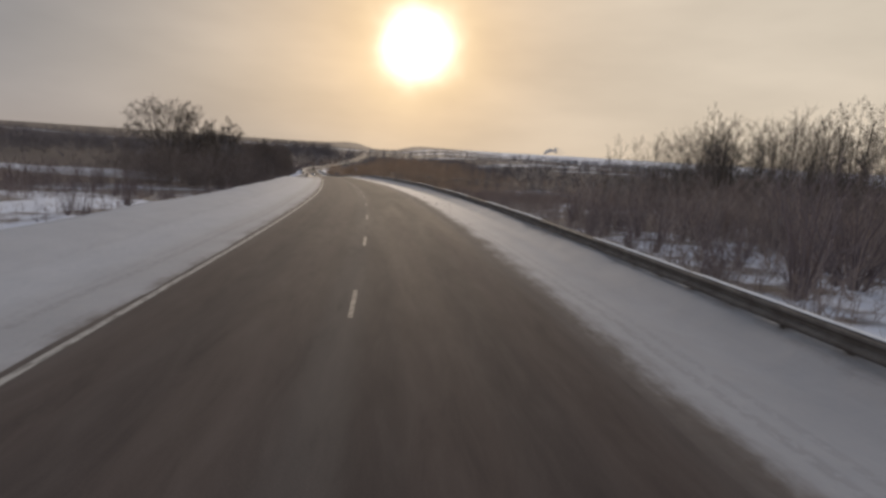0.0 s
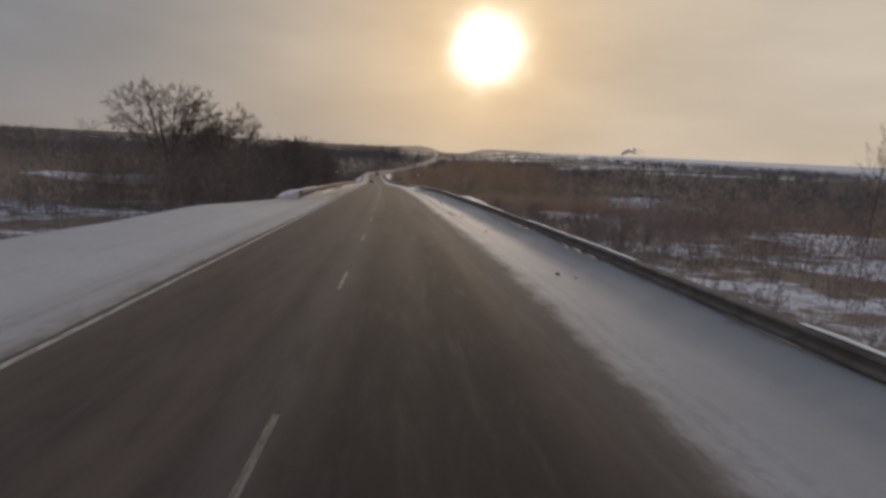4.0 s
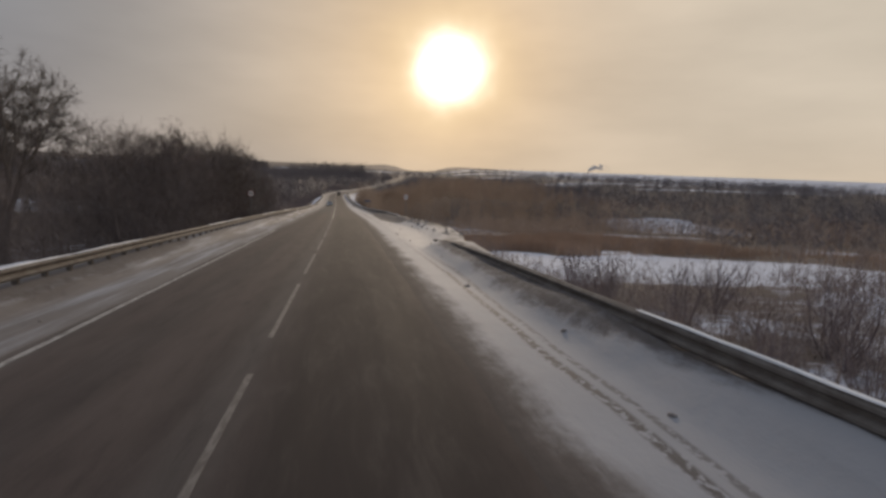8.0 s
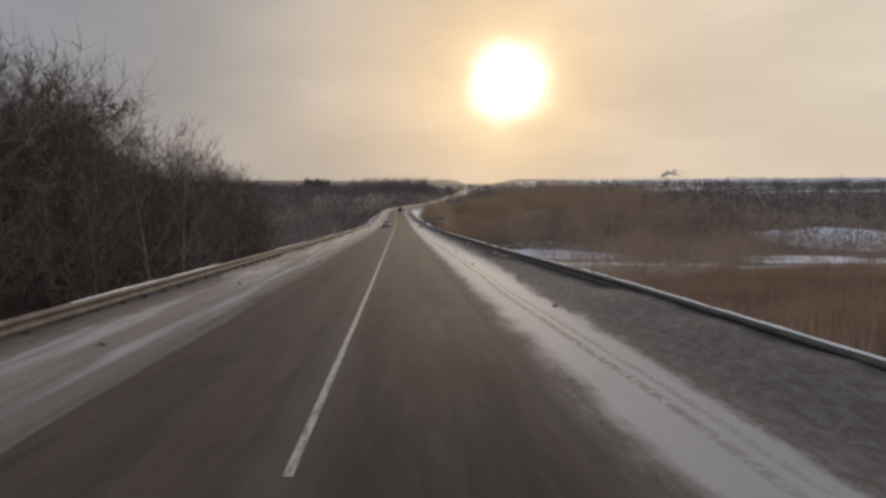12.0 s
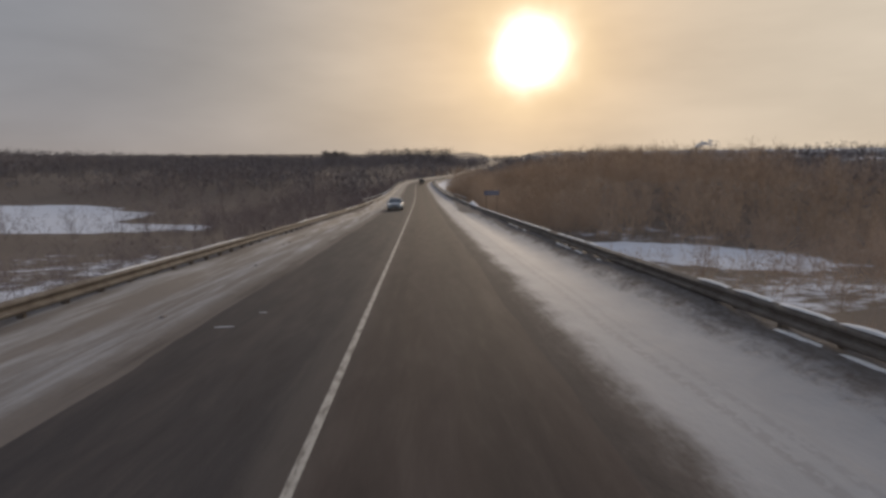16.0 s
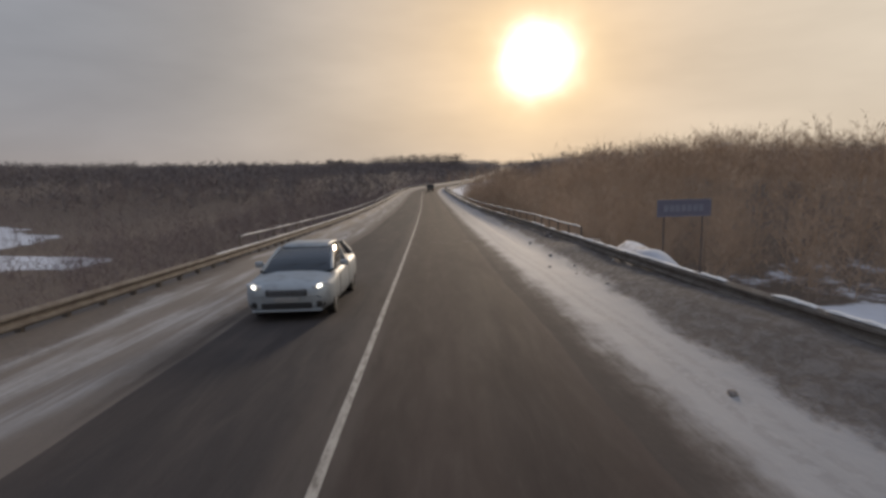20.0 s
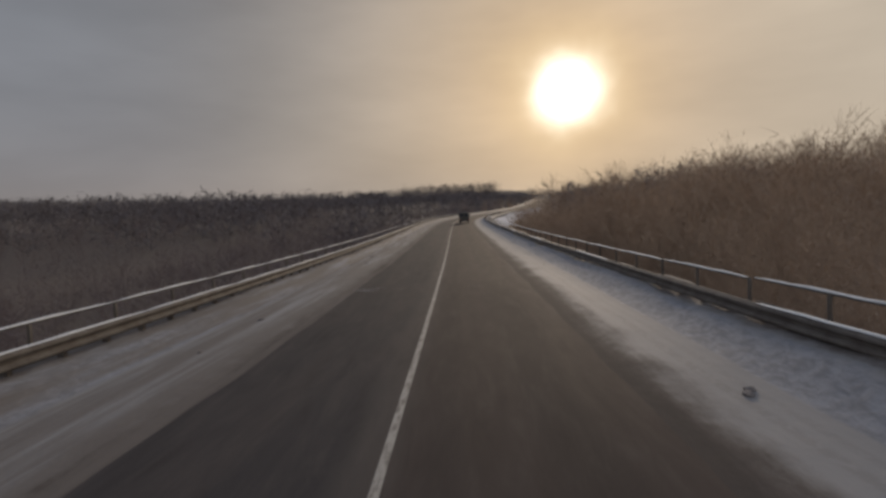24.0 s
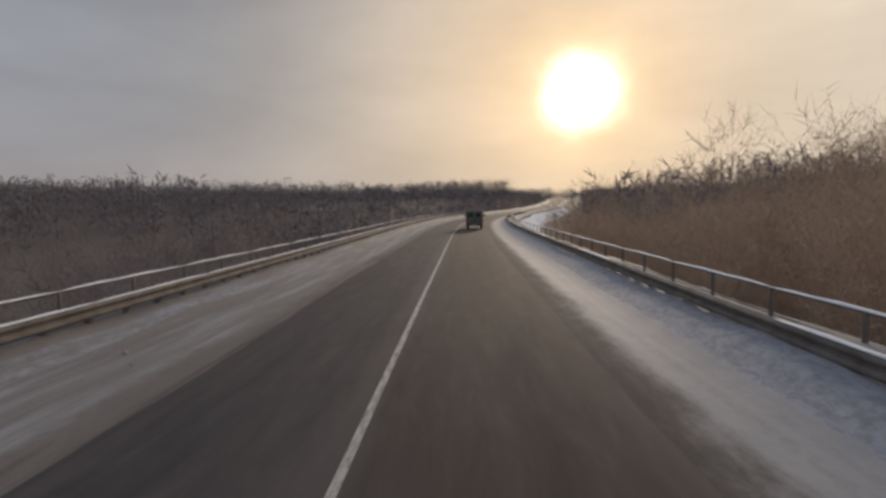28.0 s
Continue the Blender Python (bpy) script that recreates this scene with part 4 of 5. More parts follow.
thicket("poplar_belt", "tall belt of bare poplars beyond the scrub", wood_t, 150, 29,
        [(1, 64, 115, 60, 98, 12.5, 17), (0.25, 20, 60, 60, 100, 11, 15)], bark_grey, "trees", 0.8)
thicket("scrub", "low leafless scrub in snow below the road", shrub_t, 1500, 2,
        [(2.2, -10, 104, -45, -11.5, 0.7, 1.9), (2, 50, 150, -120, -38, 2.5, 6)], bark_red, patchy=0.5)
thicket("wood", "dense dark leafless wood close to the embankment", wood_t, 480, 3,
        [(1.6, 172, 200, -24, -13.5, 10, 13.5), (2.4, 196, 232, -22, -13.5, 11, 14), (1, 160, 240, -60, -22, 11, 16), (0.6, 118, 165, -50, -16, 7, 11)], bark_dark, "wood")
thicket("undergrowth", "tangled undergrowth below the bare trees", fine_t, 600, 4,
        [(2, 160, 200, -24, -12.5, 8.5, 11.5), (2.2, 192, 234, -24, -12.5, 10.5, 13.5), (1.6, 112, 162, -50, -13.5, 5, 9), (1.2, 140, 174, -46, -20, 8, 11)], bark_dark)
thicket("reeds", "rust-brown dry reeds in frozen marsh", reed_t, 6500, 5,
        [(3.6, 190, 244, 11, 70, 1.5, 2.4), (0.3, 184, 200, 12, 30, 1.2, 2.0), (1, 100, 200, 60, 160, 1.5, 2.5)], reed_mat, "reeds", patchy=0.8)
thicket("wood", "leafless brown wood beside the bridge", wood_t, 470, 6,
        [(1.5, 376, 430, 15, 45, 7.5, 11.5), (1.1, 430, 480, 15, 45, 5.5, 8), (2, 325, 480, 40, 130, 9.5, 12.5), (1, 316, 420, 26, 60, 8, 10.5)], bark_brown_glare, "wood")
thicket("alder_sprays", "tall fine-twigged alders along the bridge", spray_t, 190, 33,
        [(0.6, 392, 404, 15.5, 28, 12.5, 15.3), (0.7, 408, 450, 15, 28, 7, 8.6), (0.6, 345, 392, 18, 32, 8, 10.3)], bark_brown_glare, "trees")
thicket("undergrowth", "tangled undergrowth in the valley wood", fine_t, 760, 7,
        [(2, 385, 412, 14, 34, 9.5, 14.5), (2, 412, 445, 14, 34, 7.5, 11), (1.6, 335, 388, 14.5, 38, 7, 12)], bark_brown_glare, patchy=0.35)
thicket("valley_brush", "brown brush filling the valley floor", mass_t, 1600, 27,
        [(1.2, 430, 480, 14, 50, 5, 7.5), (1.0, 440, 600, 11, 30, 3.5, 6), (0.8, 590, 760, -40, 60, 7, 11), (2.5, 318, 480, 34, 110, 8.5, 12.5), (0.5, 275, 318, 50, 110, 5, 9), (0.25, 268, 305, 16, 45, 2.0, 4.0)], bark_brown_glare, patchy=0.4)
thicket("wood", "dark leafless wood below the bridge", mass_t, 2300, 8,
        [(2.5, 345, 520, -60, -13.5, 3.5, 7), (2, 330, 600, -160, -50, 5, 9.3), (0.6, 270, 350, -45, -18, 3, 5), (0.5, 500, 640, -30, -11, 5, 8.5)], bark_red, "wood")
thicket("floodplain_wood", "low brown alder woods on the floodplain", mass_t, 1900, 28,
        [(3, 240, 430, 60, 150, 4.5, 7.5), (2, 180, 420, 120, 260, 5, 8), (1, 252, 330, 34, 70, 4, 6)], bark_grey_brown_glare, "wood", 1.1)
thicket("far_wood", "distant bare woodland across the valley", far_t, 12000, 9,
        [(3, 480, 1100, -420, -10, 9, 14), (3, 250, 1100, 110, 700, 7, 12), (2, 200, 600, 90, 400, 6, 9), (2.5, 60, 1400, -1100, -220, 9, 15), (2.5, 1000, 2300, -900, 900, 10, 18),
         (1.5, 480, 800, 20, 150, 9, 14)], far_haze_mat, "wood", 1.2)
thicket("tree_belt", "straight belt of trees on the skyline", far_t, 500, 19,
        [(1, 1728, 1745, -469, -401, 28, 34), (1.4, 1040, 1062, -178, -58, 19, 25)], belt_haze_mat, "trees", 0.6)


# ---- crash barriers ----
def box(bm, x0, x1, y0, y1, z0, z1):
    v = [bm.verts.new((x, y, z)) for z in (z0, z1) for y in (y0, y1) for x in (x0, x1)]
    for f in ((0, 2, 3, 1), (4, 5, 7, 6), (0, 1, 5, 4), (2, 6, 7, 3), (0, 4, 6, 2), (1, 3, 7, 5)):
        bm.faces.new([v[i] for i in f])
    return v


def sweep(bm, profile, y0, y1, closed=True, rows=1):
    """Draws a profile of (x, z) along y."""
    rings = [[bm.verts.new((x, y0 + (y1 - y0) * k / rows, z)) for x, z in profile] for k in range(rows + 1)]
    n = len(profile)
    for a, b in zip(rings, rings[1:]):
        for i in range(n if closed else n - 1):
            bm.faces.new((a[i], b[i], b[(i + 1) % n], a[(i + 1) % n]))
    if closed:
        bm.faces.new(rings[0][::-1]), bm.faces.new(rings[-1])
    return rings


W_FACE = [(0.0, -0.155), (-0.02, -0.155), (-0.083, -0.105), (-0.083, -0.065), (-0.015, -0.02), (-0.015, 0.02), (-0.083, 0.065), (-0.083, 0.105), (-0.02, 0.155), (0.0, 0.155)]
W_RING = W_FACE + [(x + 0.012, z * 0.93) for x, z in W_FACE[::-1][1:-1]]
BAY = 1.25


def beam_mesh():
    bm = bmesh.new()
    sweep(bm, W_RING, 0, 5.06)
    return mesh_bm("beam", bm, steel)


def post_mesh():
    bm = bmesh.new()
    box(bm, 0.06, 0.066, -0.05, 0.05, -0.9, 0.70)
    box(bm, 0.06, 0.18, -0.05, -0.044, -0.9, 0.70)
    box(bm, 0.06, 0.18, 0.044, 0.05, -0.9, 0.70)
    box(bm, 0.0, 0.06, -0.04, 0.04, 0.46, 0.66)
    return mesh_bm("post", bm, steel)


def cap_mesh(seed, length, high):
    """A ridge of snow lying on the beam's upper edge."""
    rs = np.random.RandomState(seed)
    bm = bmesh.new()
    n, rings = 8, []
    for k in range(n + 1):
        f = k / n
        h = high * (0.5 + 0.5 * rs.rand()) * min(1, 6 * min(f, 1 - f) + 0.15)
        w = 0.05 + 0.03 * rs.rand()
        rings.append([bm.verts.new((x, f * length, z)) for x, z in ((-0.02 - w * 0.6, 0.0), (-0.02 - w * 0.4, h * 0.75), (0, h), (w * 0.5, h * 0.7), (w * 0.7, 0.0))])
    for a, b in zip(rings, rings[1:]):
        for i in range(4):
            bm.faces.new((a[i], a[i + 1], b[i + 1], b[i]))
    bm.faces.new(rings[0]), bm.faces.new(rings[-1][::-1])
    return mesh_bm("snow_cap", bm, rail_snow)


BEAM, POST = beam_mesh(), post_mesh()
CAPS = [cap_mesh(k, BAY * 0.86, 0.05) for k in range(4)]
LONG_CAPS = [cap_mesh(10 + k, 5.0, 0.035) for k in range(3)]


def along(s, lat, up, flip):
    """Pose on the road line at s; local y runs along the road, local -x faces the traffic."""
    (x, y, z), h = place(s, lat, up), float(line(s)[1])
    g = float(np.interp(s, S_LIST, G_ALL))
    m = Matrix.Translation((x, y, z)) @ Matrix.Rotation(h, 4, "Z") @ Matrix.Rotation(g, 4, "X")
    return m @ Matrix.Diagonal((-1, 1, 1, 1)) if flip else m


def guardrail(s0, s1, lats_at, tops, label, caps, flip=False):
    root = tagged(new("guardrail"), label, "guardrail")
    root.matrix_basis = Matrix.Translation(place(s0, np.interp(s0, *zip(*lats_at))))
    back = root.matrix_basis.inverted()
    rs = np.random.RandomState(int(abs(s0)) + 3)
    s = s0
    while s < s1:
        top, then = np.interp(s, *zip(*tops)), np.interp(s + 5, *zip(*tops))
        a, b = place(s, np.interp(s, *zip(*lats_at)), top - 0.155), place(min(s + 5, 998), np.interp(s + 5, *zip(*lats_at)), then - 0.155)
        d = Vector(b) - Vector(a)
        m = Matrix.Translation(a) @ Matrix.Rotation(math.atan2(-d.x, d.y), 4, "Z") @ Matrix.Rotation(math.asin(d.z / d.length), 4, "X") @ Matrix.Rotation(rs.normal(0, 0.012), 4, "Y")
        if flip:
            m = m @ Matrix.Diagonal((-1, 1, 1, 1))
        child("beam", BEAM, root, m=back @ m)
        n = 4 if s < 440 else 2
        for k in range(n):
            t = s + 5 * k / n
            child("post", POST, root, m=back @ along(t, np.interp(t, *zip(*lats_at)), top + (then - top) * k / n - 0.78 + rs.normal(0, 0.01), flip))
        kind = caps(s)
        if kind == "bays":
            for k in range(4):
                if rs.rand() < 0.85:
                    child("snow_cap", CAPS[rs.randint(4)], root, "ridge of snow", back @ m @ Matrix.Translation((0, k * BAY + 0.1, 0.15)))
                if rs.rand() < 0.8:
                    child("snow_ledge", CAPS[rs.randint(4)], root, "strip of snow under the beam", back @ m @ Matrix.Translation((-0.06, k * BAY + 0.12, -0.25)))
        elif kind == "thin":
            child("snow_cap", LONG_CAPS[rs.randint(3)], root, "thin ridge of snow", back @ m @ Matrix.Translation((0, 0.03, 0.15)))
        s += 5
    return root


RIGHT_A = [(-80, 6.6), (60, 6.6), (110, 6.35), (130, 5.95), (146, 5.9)]
TOP_A = [(-80, 0.8), (124, 0.8), (131, 0.76), (138, 0.63), (143, 0.1)]
RIGHT_B = [(163, 7.6), (172, 7.5), (180, 7.3), (190, 7.05), (205, 6.78), (225, 6.7), (300, 6.75), (318, 7.0), (345, 6.35), (370, 6.15), (700, 6.15)]
TOP_B = [(164, 0.3), (170, 0.5), (177, 0.7), (186, 0.8), (700, 0.8)]
LEFT = [(90, -6.3), (98, -6.0), (310, -6.1), (345, -6.3), (700, -6.3)]
guardrail(-40, 138, RIGHT_A, TOP_A, "dirty galvanised guardrail half buried in ploughed snow", lambda s: "bays" if 95 < s < 112 else ("thin" if s % 15 > 4 and s < 118 else ""))
guardrail(171, 520, RIGHT_B, TOP_B, "galvanised guardrail with ridges of snow between its posts", lambda s: "bays" if 182 < s < 238 or 244 < s < 292 or 300 < s < 312 else ("thin" if s < 182 or s % 15 > 6 else ""))
guardrail(98, 520, LEFT, [(0, 0.78), (700, 0.78)], "dirty galvanised guardrail on short posts", lambda s: "thin" if s % 20 < 9 or s > 300 else "", True)


# ---- bridge railings: a top tube on posts, outside the guardrails ----
def tube_mesh(name, length, r, mat, sides=8):
    bm = bmesh.new()
    sweep(bm, [(r * math.cos(6.2832 * k / sides), r * math.sin(6.2832 * k / sides)) for k in range(sides)], 0, length)
    return mesh_bm(name, bm, mat)


TUBE, MID = tube_mesh("top_rail", 5.02, 0.032, steel), tube_mesh("mid_rail", 5.02, 0.016, steel)
TUBE_SNOW = cap_mesh(33, 5.0, 0.045)
bm = bmesh.new()
box(bm, -0.03, 0.03, -0.03, 0.03, -0.5, 0.98)
RPOST = mesh_bm("post", bm, steel)


def railing(lats_at, label):
    lat = lats_at[0][1]
    root = tagged(new("bridge_railing"), label, "railing")
    root.matrix_basis = Matrix.Translation(place(308, lat))
    back = root.matrix_basis.inverted()
    for s in np.arange(308, 520, 5.0):
        lat = float(np.interp(s, *zip(*lats_at)))
        m = back @ along(s, lat, 0, lat < 0)
        child("top_rail", TUBE, root, m=m @ Matrix.Translation((0, 0, 1.0)))
        child("snow_cap", TUBE_SNOW, root, "thin line of snow", m @ Matrix.Translation((0.01, 0, 1.015)))
        child("mid_rail", MID, root, m=m @ Matrix.Translation((0, 0, 0.5)))
        for k in (0, 2.5):
            child("post", RPOST, root, m=back @ along(s + k, float(np.interp(s + k, *zip(*lats_at))), 0, False))
    return root


railing([(308, 7.6), (320, 8.0), (350, 7.15), (700, 7.1)], "steel bridge railing with snow along its top tube")
railing([(308, -7.0), (700, -7.0)], "steel bridge railing with snow along its top tube")


# edge beams of the bridge deck under the railings
def deck_beam(name, lat0, lat1):
    s = np.arange(306, 524, 2.0)
    prof = np.array([(lat0, 0.10), (lat1, 0.10), (lat1, -0.9), (lat0, -0.9), (lat0, 0.10)])
    lat = np.broadcast_to(prof[:, 0], (len(s), 5))
    up = np.broadcast_to(prof[:, 1], (len(s), 5))
    m = ribbon(name, s, lat, up, concrete, False)
    return tagged(new(name, m), "concrete edge beam of the bridge deck", "bridge deck", kind="structure")


deck_beam("deck_edge_right", 6.95, 8.15)
deck_beam("deck_edge_left", -7.5, -6.8)


# ---- vehicles ----
silver = material("silver_paint", (0.42, 0.45, 0.48), 0.35, 0.35)
n = Nodes(silver)
dirt = n.noise(n.coord("Object"), 2.2, 5, 0.65)
n.colour(n.mix(n.ramp(dirt, 0.4, 0.75), (0.36, 0.395, 0.43), (0.25, 0.26, 0.27)))
n.rough(n.mix(dirt, (0.42, 0.42, 0.42), (0.65, 0.65, 0.65)))
van_paint = material("dark_van_paint", (0.06, 0.06, 0.055), 0.6)
n = Nodes(van_paint)
dirt = n.noise(n.coord("Object"), 1.6, 5, 0.65)
n.colour(n.mix(n.ramp(dirt, 0.35, 0.75), (0.070, 0.068, 0.062), (0.15, 0.135, 0.118)))
auto_glass = material("tinted_glass", (0.03, 0.04, 0.055), 0.08, 0, 0.6)
black_trim = material("black_trim", (0.025, 0.025, 0.027), 0.55)
rubber = material("tyre_rubber", (0.035, 0.033, 0.032), 0.85)
alloy = material("alloy_rim", (0.35, 0.35, 0.36), 0.4, 0.7)
tail_red = material("tail_lamp", (0.28, 0.03, 0.025), 0.3)
lamp_on = material("headlamp_lit", (0.8, 0.8, 0.75), 0.3)
lamp_on.node_tree.nodes["Principled BSDF"].inputs["Emission Color"].default_value = (1.0, 0.93, 0.78, 1)
lamp_on.node_tree.nodes["Principled BSDF"].inputs["Emission Strength"].default_value = 3.0
lens = material("lamp_lens", (0.5, 0.52, 0.55), 0.15, 0, 0.6)
plate_white = material("plate", (0.30, 0.30, 0.30), 0.6)


def loft(rings, caps=True):
    """Skin through closed rings with the same number of points."""
    bm = bmesh.new()
    vs = [[bm.verts.new(p) for p in r] for r in rings]
    n = len(rings[0])
    for a, b in zip(vs, vs[1:]):
        for i in range(n):
            bm.faces.new((a[i], a[(i + 1) % n], b[(i + 1) % n], b[i]))
    if caps:
        bm.faces.new(vs[0][::-1]), bm.faces.new(vs[-1])
    bmesh.ops.recalc_face_normals(bm, faces=bm.faces)
    return bm


def soft_box(x0, x1, y0, y1, z0, z1, r=0.03, seg=2):
    bm = bmesh.new()
    box(bm, x0, x1, y0, y1, z0, z1)
    bmesh.ops.recalc_face_normals(bm, faces=bm.faces)
    bmesh.ops.bevel(bm, geom=list(bm.edges), offset=r, segments=seg, affect="EDGES", profile=0.5)
    return bm


def smooth_part(ob):
    for p in ob.data.polygons:
        p.use_smooth = True
    return ob


def wheel(parent, x, y, r=0.33, w=0.21):
    """A wheel on an axle along x."""
    turn = Matrix.Translation((x, y, r)) @ Matrix.Rotation(math.pi / 2, 4, "Y")
    prof = [(r * 0.62, -w / 2), (r * 0.93, -w / 2), (r, -w * 0.36), (r, w * 0.36), (r * 0.93, w / 2), (r * 0.62, w / 2)]
    bm = bmesh.new()
    seg = 28
    rows = [[bm.verts.new((a * math.cos(6.2832 * k / seg), a * math.sin(6.2832 * k / seg), z)) for a, z in prof] for k in range(seg)]
    for k in range(seg):
        for i in range(len(prof)):
            j = (i + 1) % len(prof)
            bm.faces.new((rows[k][i], rows[(k + 1) % seg][i], rows[(k + 1) % seg][j], rows[k][j]))
    root = part("wheel", disc_z(r * 0.2, w * 0.8), black_trim, parent, m=turn)
    part("tyre", bm, rubber, root)
    bm = bmesh.new()
    bmesh.ops.create_cone(bm, cap_ends=True, segments=24, radius1=r * 0.60, radius2=r * 0.52, depth=w * 0.9)
    for k in range(5):
        a = 6.2832 * k / 5
        bmesh.ops.create_cube(bm, size=1, matrix=Matrix.Rotation(a, 4, "Z") @ Matrix.Translation((r * 0.32, 0, 0)) @ Matrix.Diagonal((r * 0.5, r * 0.14, w * 0.96, 1)))
    part("rim", bm, alloy, root)
    return root


def disc_z(r, w):
    bm = bmesh.new()
    bmesh.ops.create_cone(bm, cap_ends=True, segments=16, radius1=r, radius2=r, depth=w)
    return bm


def sweep_lamp(side, x, y, z):
    """Pose of a lamp that follows the rounded corner of the nose."""
    return Matrix.Translation((side * x, y, z)) @ Matrix.Rotation(side * radians(32), 4, "Z") @ Matrix.Rotation(-side * radians(8), 4, "Y")


def sedan(s_front, lat):
    """An oncoming saloon: its nose points back down the road, at y = 0."""
    root = tagged(new("car"), "silver saloon car with lit headlamps in the oncoming lane", "car")
    root.matrix_basis = along(s_front, lat, crown_at(lat), False)

    def ring(y, w, zb, zs, zt):
        half = [(0.0, zb), (w * 0.80, zb), (w * 0.97, zb + 0.10), (w, zb + 0.26), (w, zs - 0.14), (w * 0.955, zs - 0.03), (w * 0.86, zs), (w * 0.5, zt - 0.01), (0.0, zt)]
        return [(x, y, z) for x, z in half] + [(-x, y, z) for x, z in half[-2:0:-1]]

    body = [(0.0, 0.64, 0.28, 0.66, 0.69), (0.05, 0.78, 0.23, 0.73, 0.76), (0.16, 0.87, 0.20, 0.79, 0.83), (0.45, 0.91, 0.19, 0.84, 0.89), (0.9, 0.92, 0.18, 0.88, 0.945), (1.25, 0.92, 0.18, 0.91, 0.99),
            (1.6, 0.92, 0.18, 0.93, 1.01), (2.4, 0.925, 0.18, 0.95, 1.02), (3.4, 0.92, 0.18, 0.97, 1.04), (4.05, 0.90, 0.19, 0.98, 1.06), (4.5, 0.86, 0.24, 0.96, 1.03), (4.68, 0.80, 0.32, 0.86, 0.90)]
    smooth_part(part("body", loft([ring(*r) for r in body]), silver, root))

    def cabin(y, w0, w1, z1):
        half = [(0.0, 0.90), (w0, 0.92), (w1 + (w0 - w1) * 0.35, 0.92 + (z1 - 0.92) * 0.66), (w1, z1 - 0.05), (w1 * 0.86, z1 - 0.005), (0.0, z1)]
        return [(x, y, z) for x, z in half] + [(-x, y, z) for x, z in half[-2:0:-1]]

    cab = [(0.98, 0.78, 0.76, 0.955), (1.50, 0.83, 0.71, 1.22), (2.05, 0.85, 0.64, 1.42), (2.6, 0.85, 0.63, 1.465), (3.2, 0.85, 0.62, 1.45), (3.65, 0.84, 0.63, 1.36), (4.25, 0.78, 0.72, 1.055)]
    smooth_part(part("glasshouse", loft([cabin(*r) for r in cab]), auto_glass, root, "dark tinted windscreen and windows"))
    roof = [[(x, y, z) for x, z in ((0.60, z1 - 0.02), (0.50, z1 + 0.012), (0, z1 + 0.022), (-0.50, z1 + 0.012), (-0.60, z1 - 0.02), (-0.5, z1 - 0.03), (0.5, z1 - 0.03))] for y, z1 in
            ((2.0, 1.405), (2.2, 1.45), (2.6, 1.472), (3.2, 1.458), (3.55, 1.39))]
    smooth_part(part("roof", loft(roof), silver, root))
    for side in (-1, 1):
        for p, q, r in (((0.80, 1.02, 0.945), (0.635, 2.06, 1.40), 0.045), ((0.845, 2.75, 0.97), (0.64, 2.72, 1.43), 0.03), ((0.79, 4.15, 1.04), (0.63, 3.55, 1.38), 0.05)):
            v, f = tubes([(np.array([side * p[0], p[1], p[2]]), np.array([side * q[0], q[1], q[2]]), r, r * 0.9, 0)], 6)
            child("pillar", mesh_np("pillar", v, f, silver), root)
        part("headlamp", soft_box(-0.19, 0.19, -0.10, 0.10, -0.06, 0.06, 0.04, 3), lens, root, "swept headlamp lens", sweep_lamp(side, 0.685, 0.17, 0.735))
        part("headlamp_bulb", soft_box(-0.06, 0.06, -0.03, 0.03, -0.042, 0.042, 0.02, 3), lamp_on, root, "lit headlamp", sweep_lamp(side, 0.69, 0.075, 0.735))
        part("fog_recess", soft_box(-0.10, 0.10, -0.05, 0.05, -0.07, 0.07, 0.03, 3), black_trim, root, "black fog lamp recess", sweep_lamp(side, 0.70, 0.075, 0.37))
        part("mirror", soft_box(side * 1.01 - 0.10, side * 1.01 + 0.10, 1.50, 1.62, 0.98, 1.12, 0.035), silver, root)
        part("door_handle", soft_box(side * 0.93 - 0.02, side * 0.93 + 0.02, 2.25, 2.45, 0.84, 0.87, 0.008), silver, root)
        for y in (1.35, 2.72):
            part("door_gap", soft_box(side * 0.924 - 0.004, side * 0.924 + 0.004, y, y + 0.012, 0.30, 0.92, 0.002, 1), black_trim, root)
        for y in (0.85, 3.65):
            wheel(root, side * 0.80, y)
    part("grille", soft_box(-0.46, 0.46, -0.012, 0.08, 0.52, 0.70, 0.05), black_trim, root, "black radiator grille")
    for z in (0.565, 0.61, 0.655):
        part("grille_bar", soft_box(-0.40, 0.40, -0.02, -0.005, z, z + 0.010, 0.004, 1), alloy, root, "chrome grille bar")
    part("air_intake", soft_box(-0.54, 0.54, -0.012, 0.06, 0.27, 0.41, 0.03), black_trim, root, "black lower intake")
    part("bumper_lip", soft_box(-0.74, 0.74, -0.02, 0.10, 0.215, 0.25, 0.012), silver, root)
    part("number_plate", soft_box(-0.26, 0.26, -0.026, -0.012, 0.425, 0.52, 0.004, 1), plate_white, root, "plain white number plate")
    for x in (-0.5, 0.15):
        v, f = tubes([(np.array([x, 1.06, 0.985]), np.array([x + 0.48, 1.22, 1.085]), 0.009, 0.007, 0)], 5)
        child("wiper", mesh_np("wiper", v, f, black_trim), root)
    return root


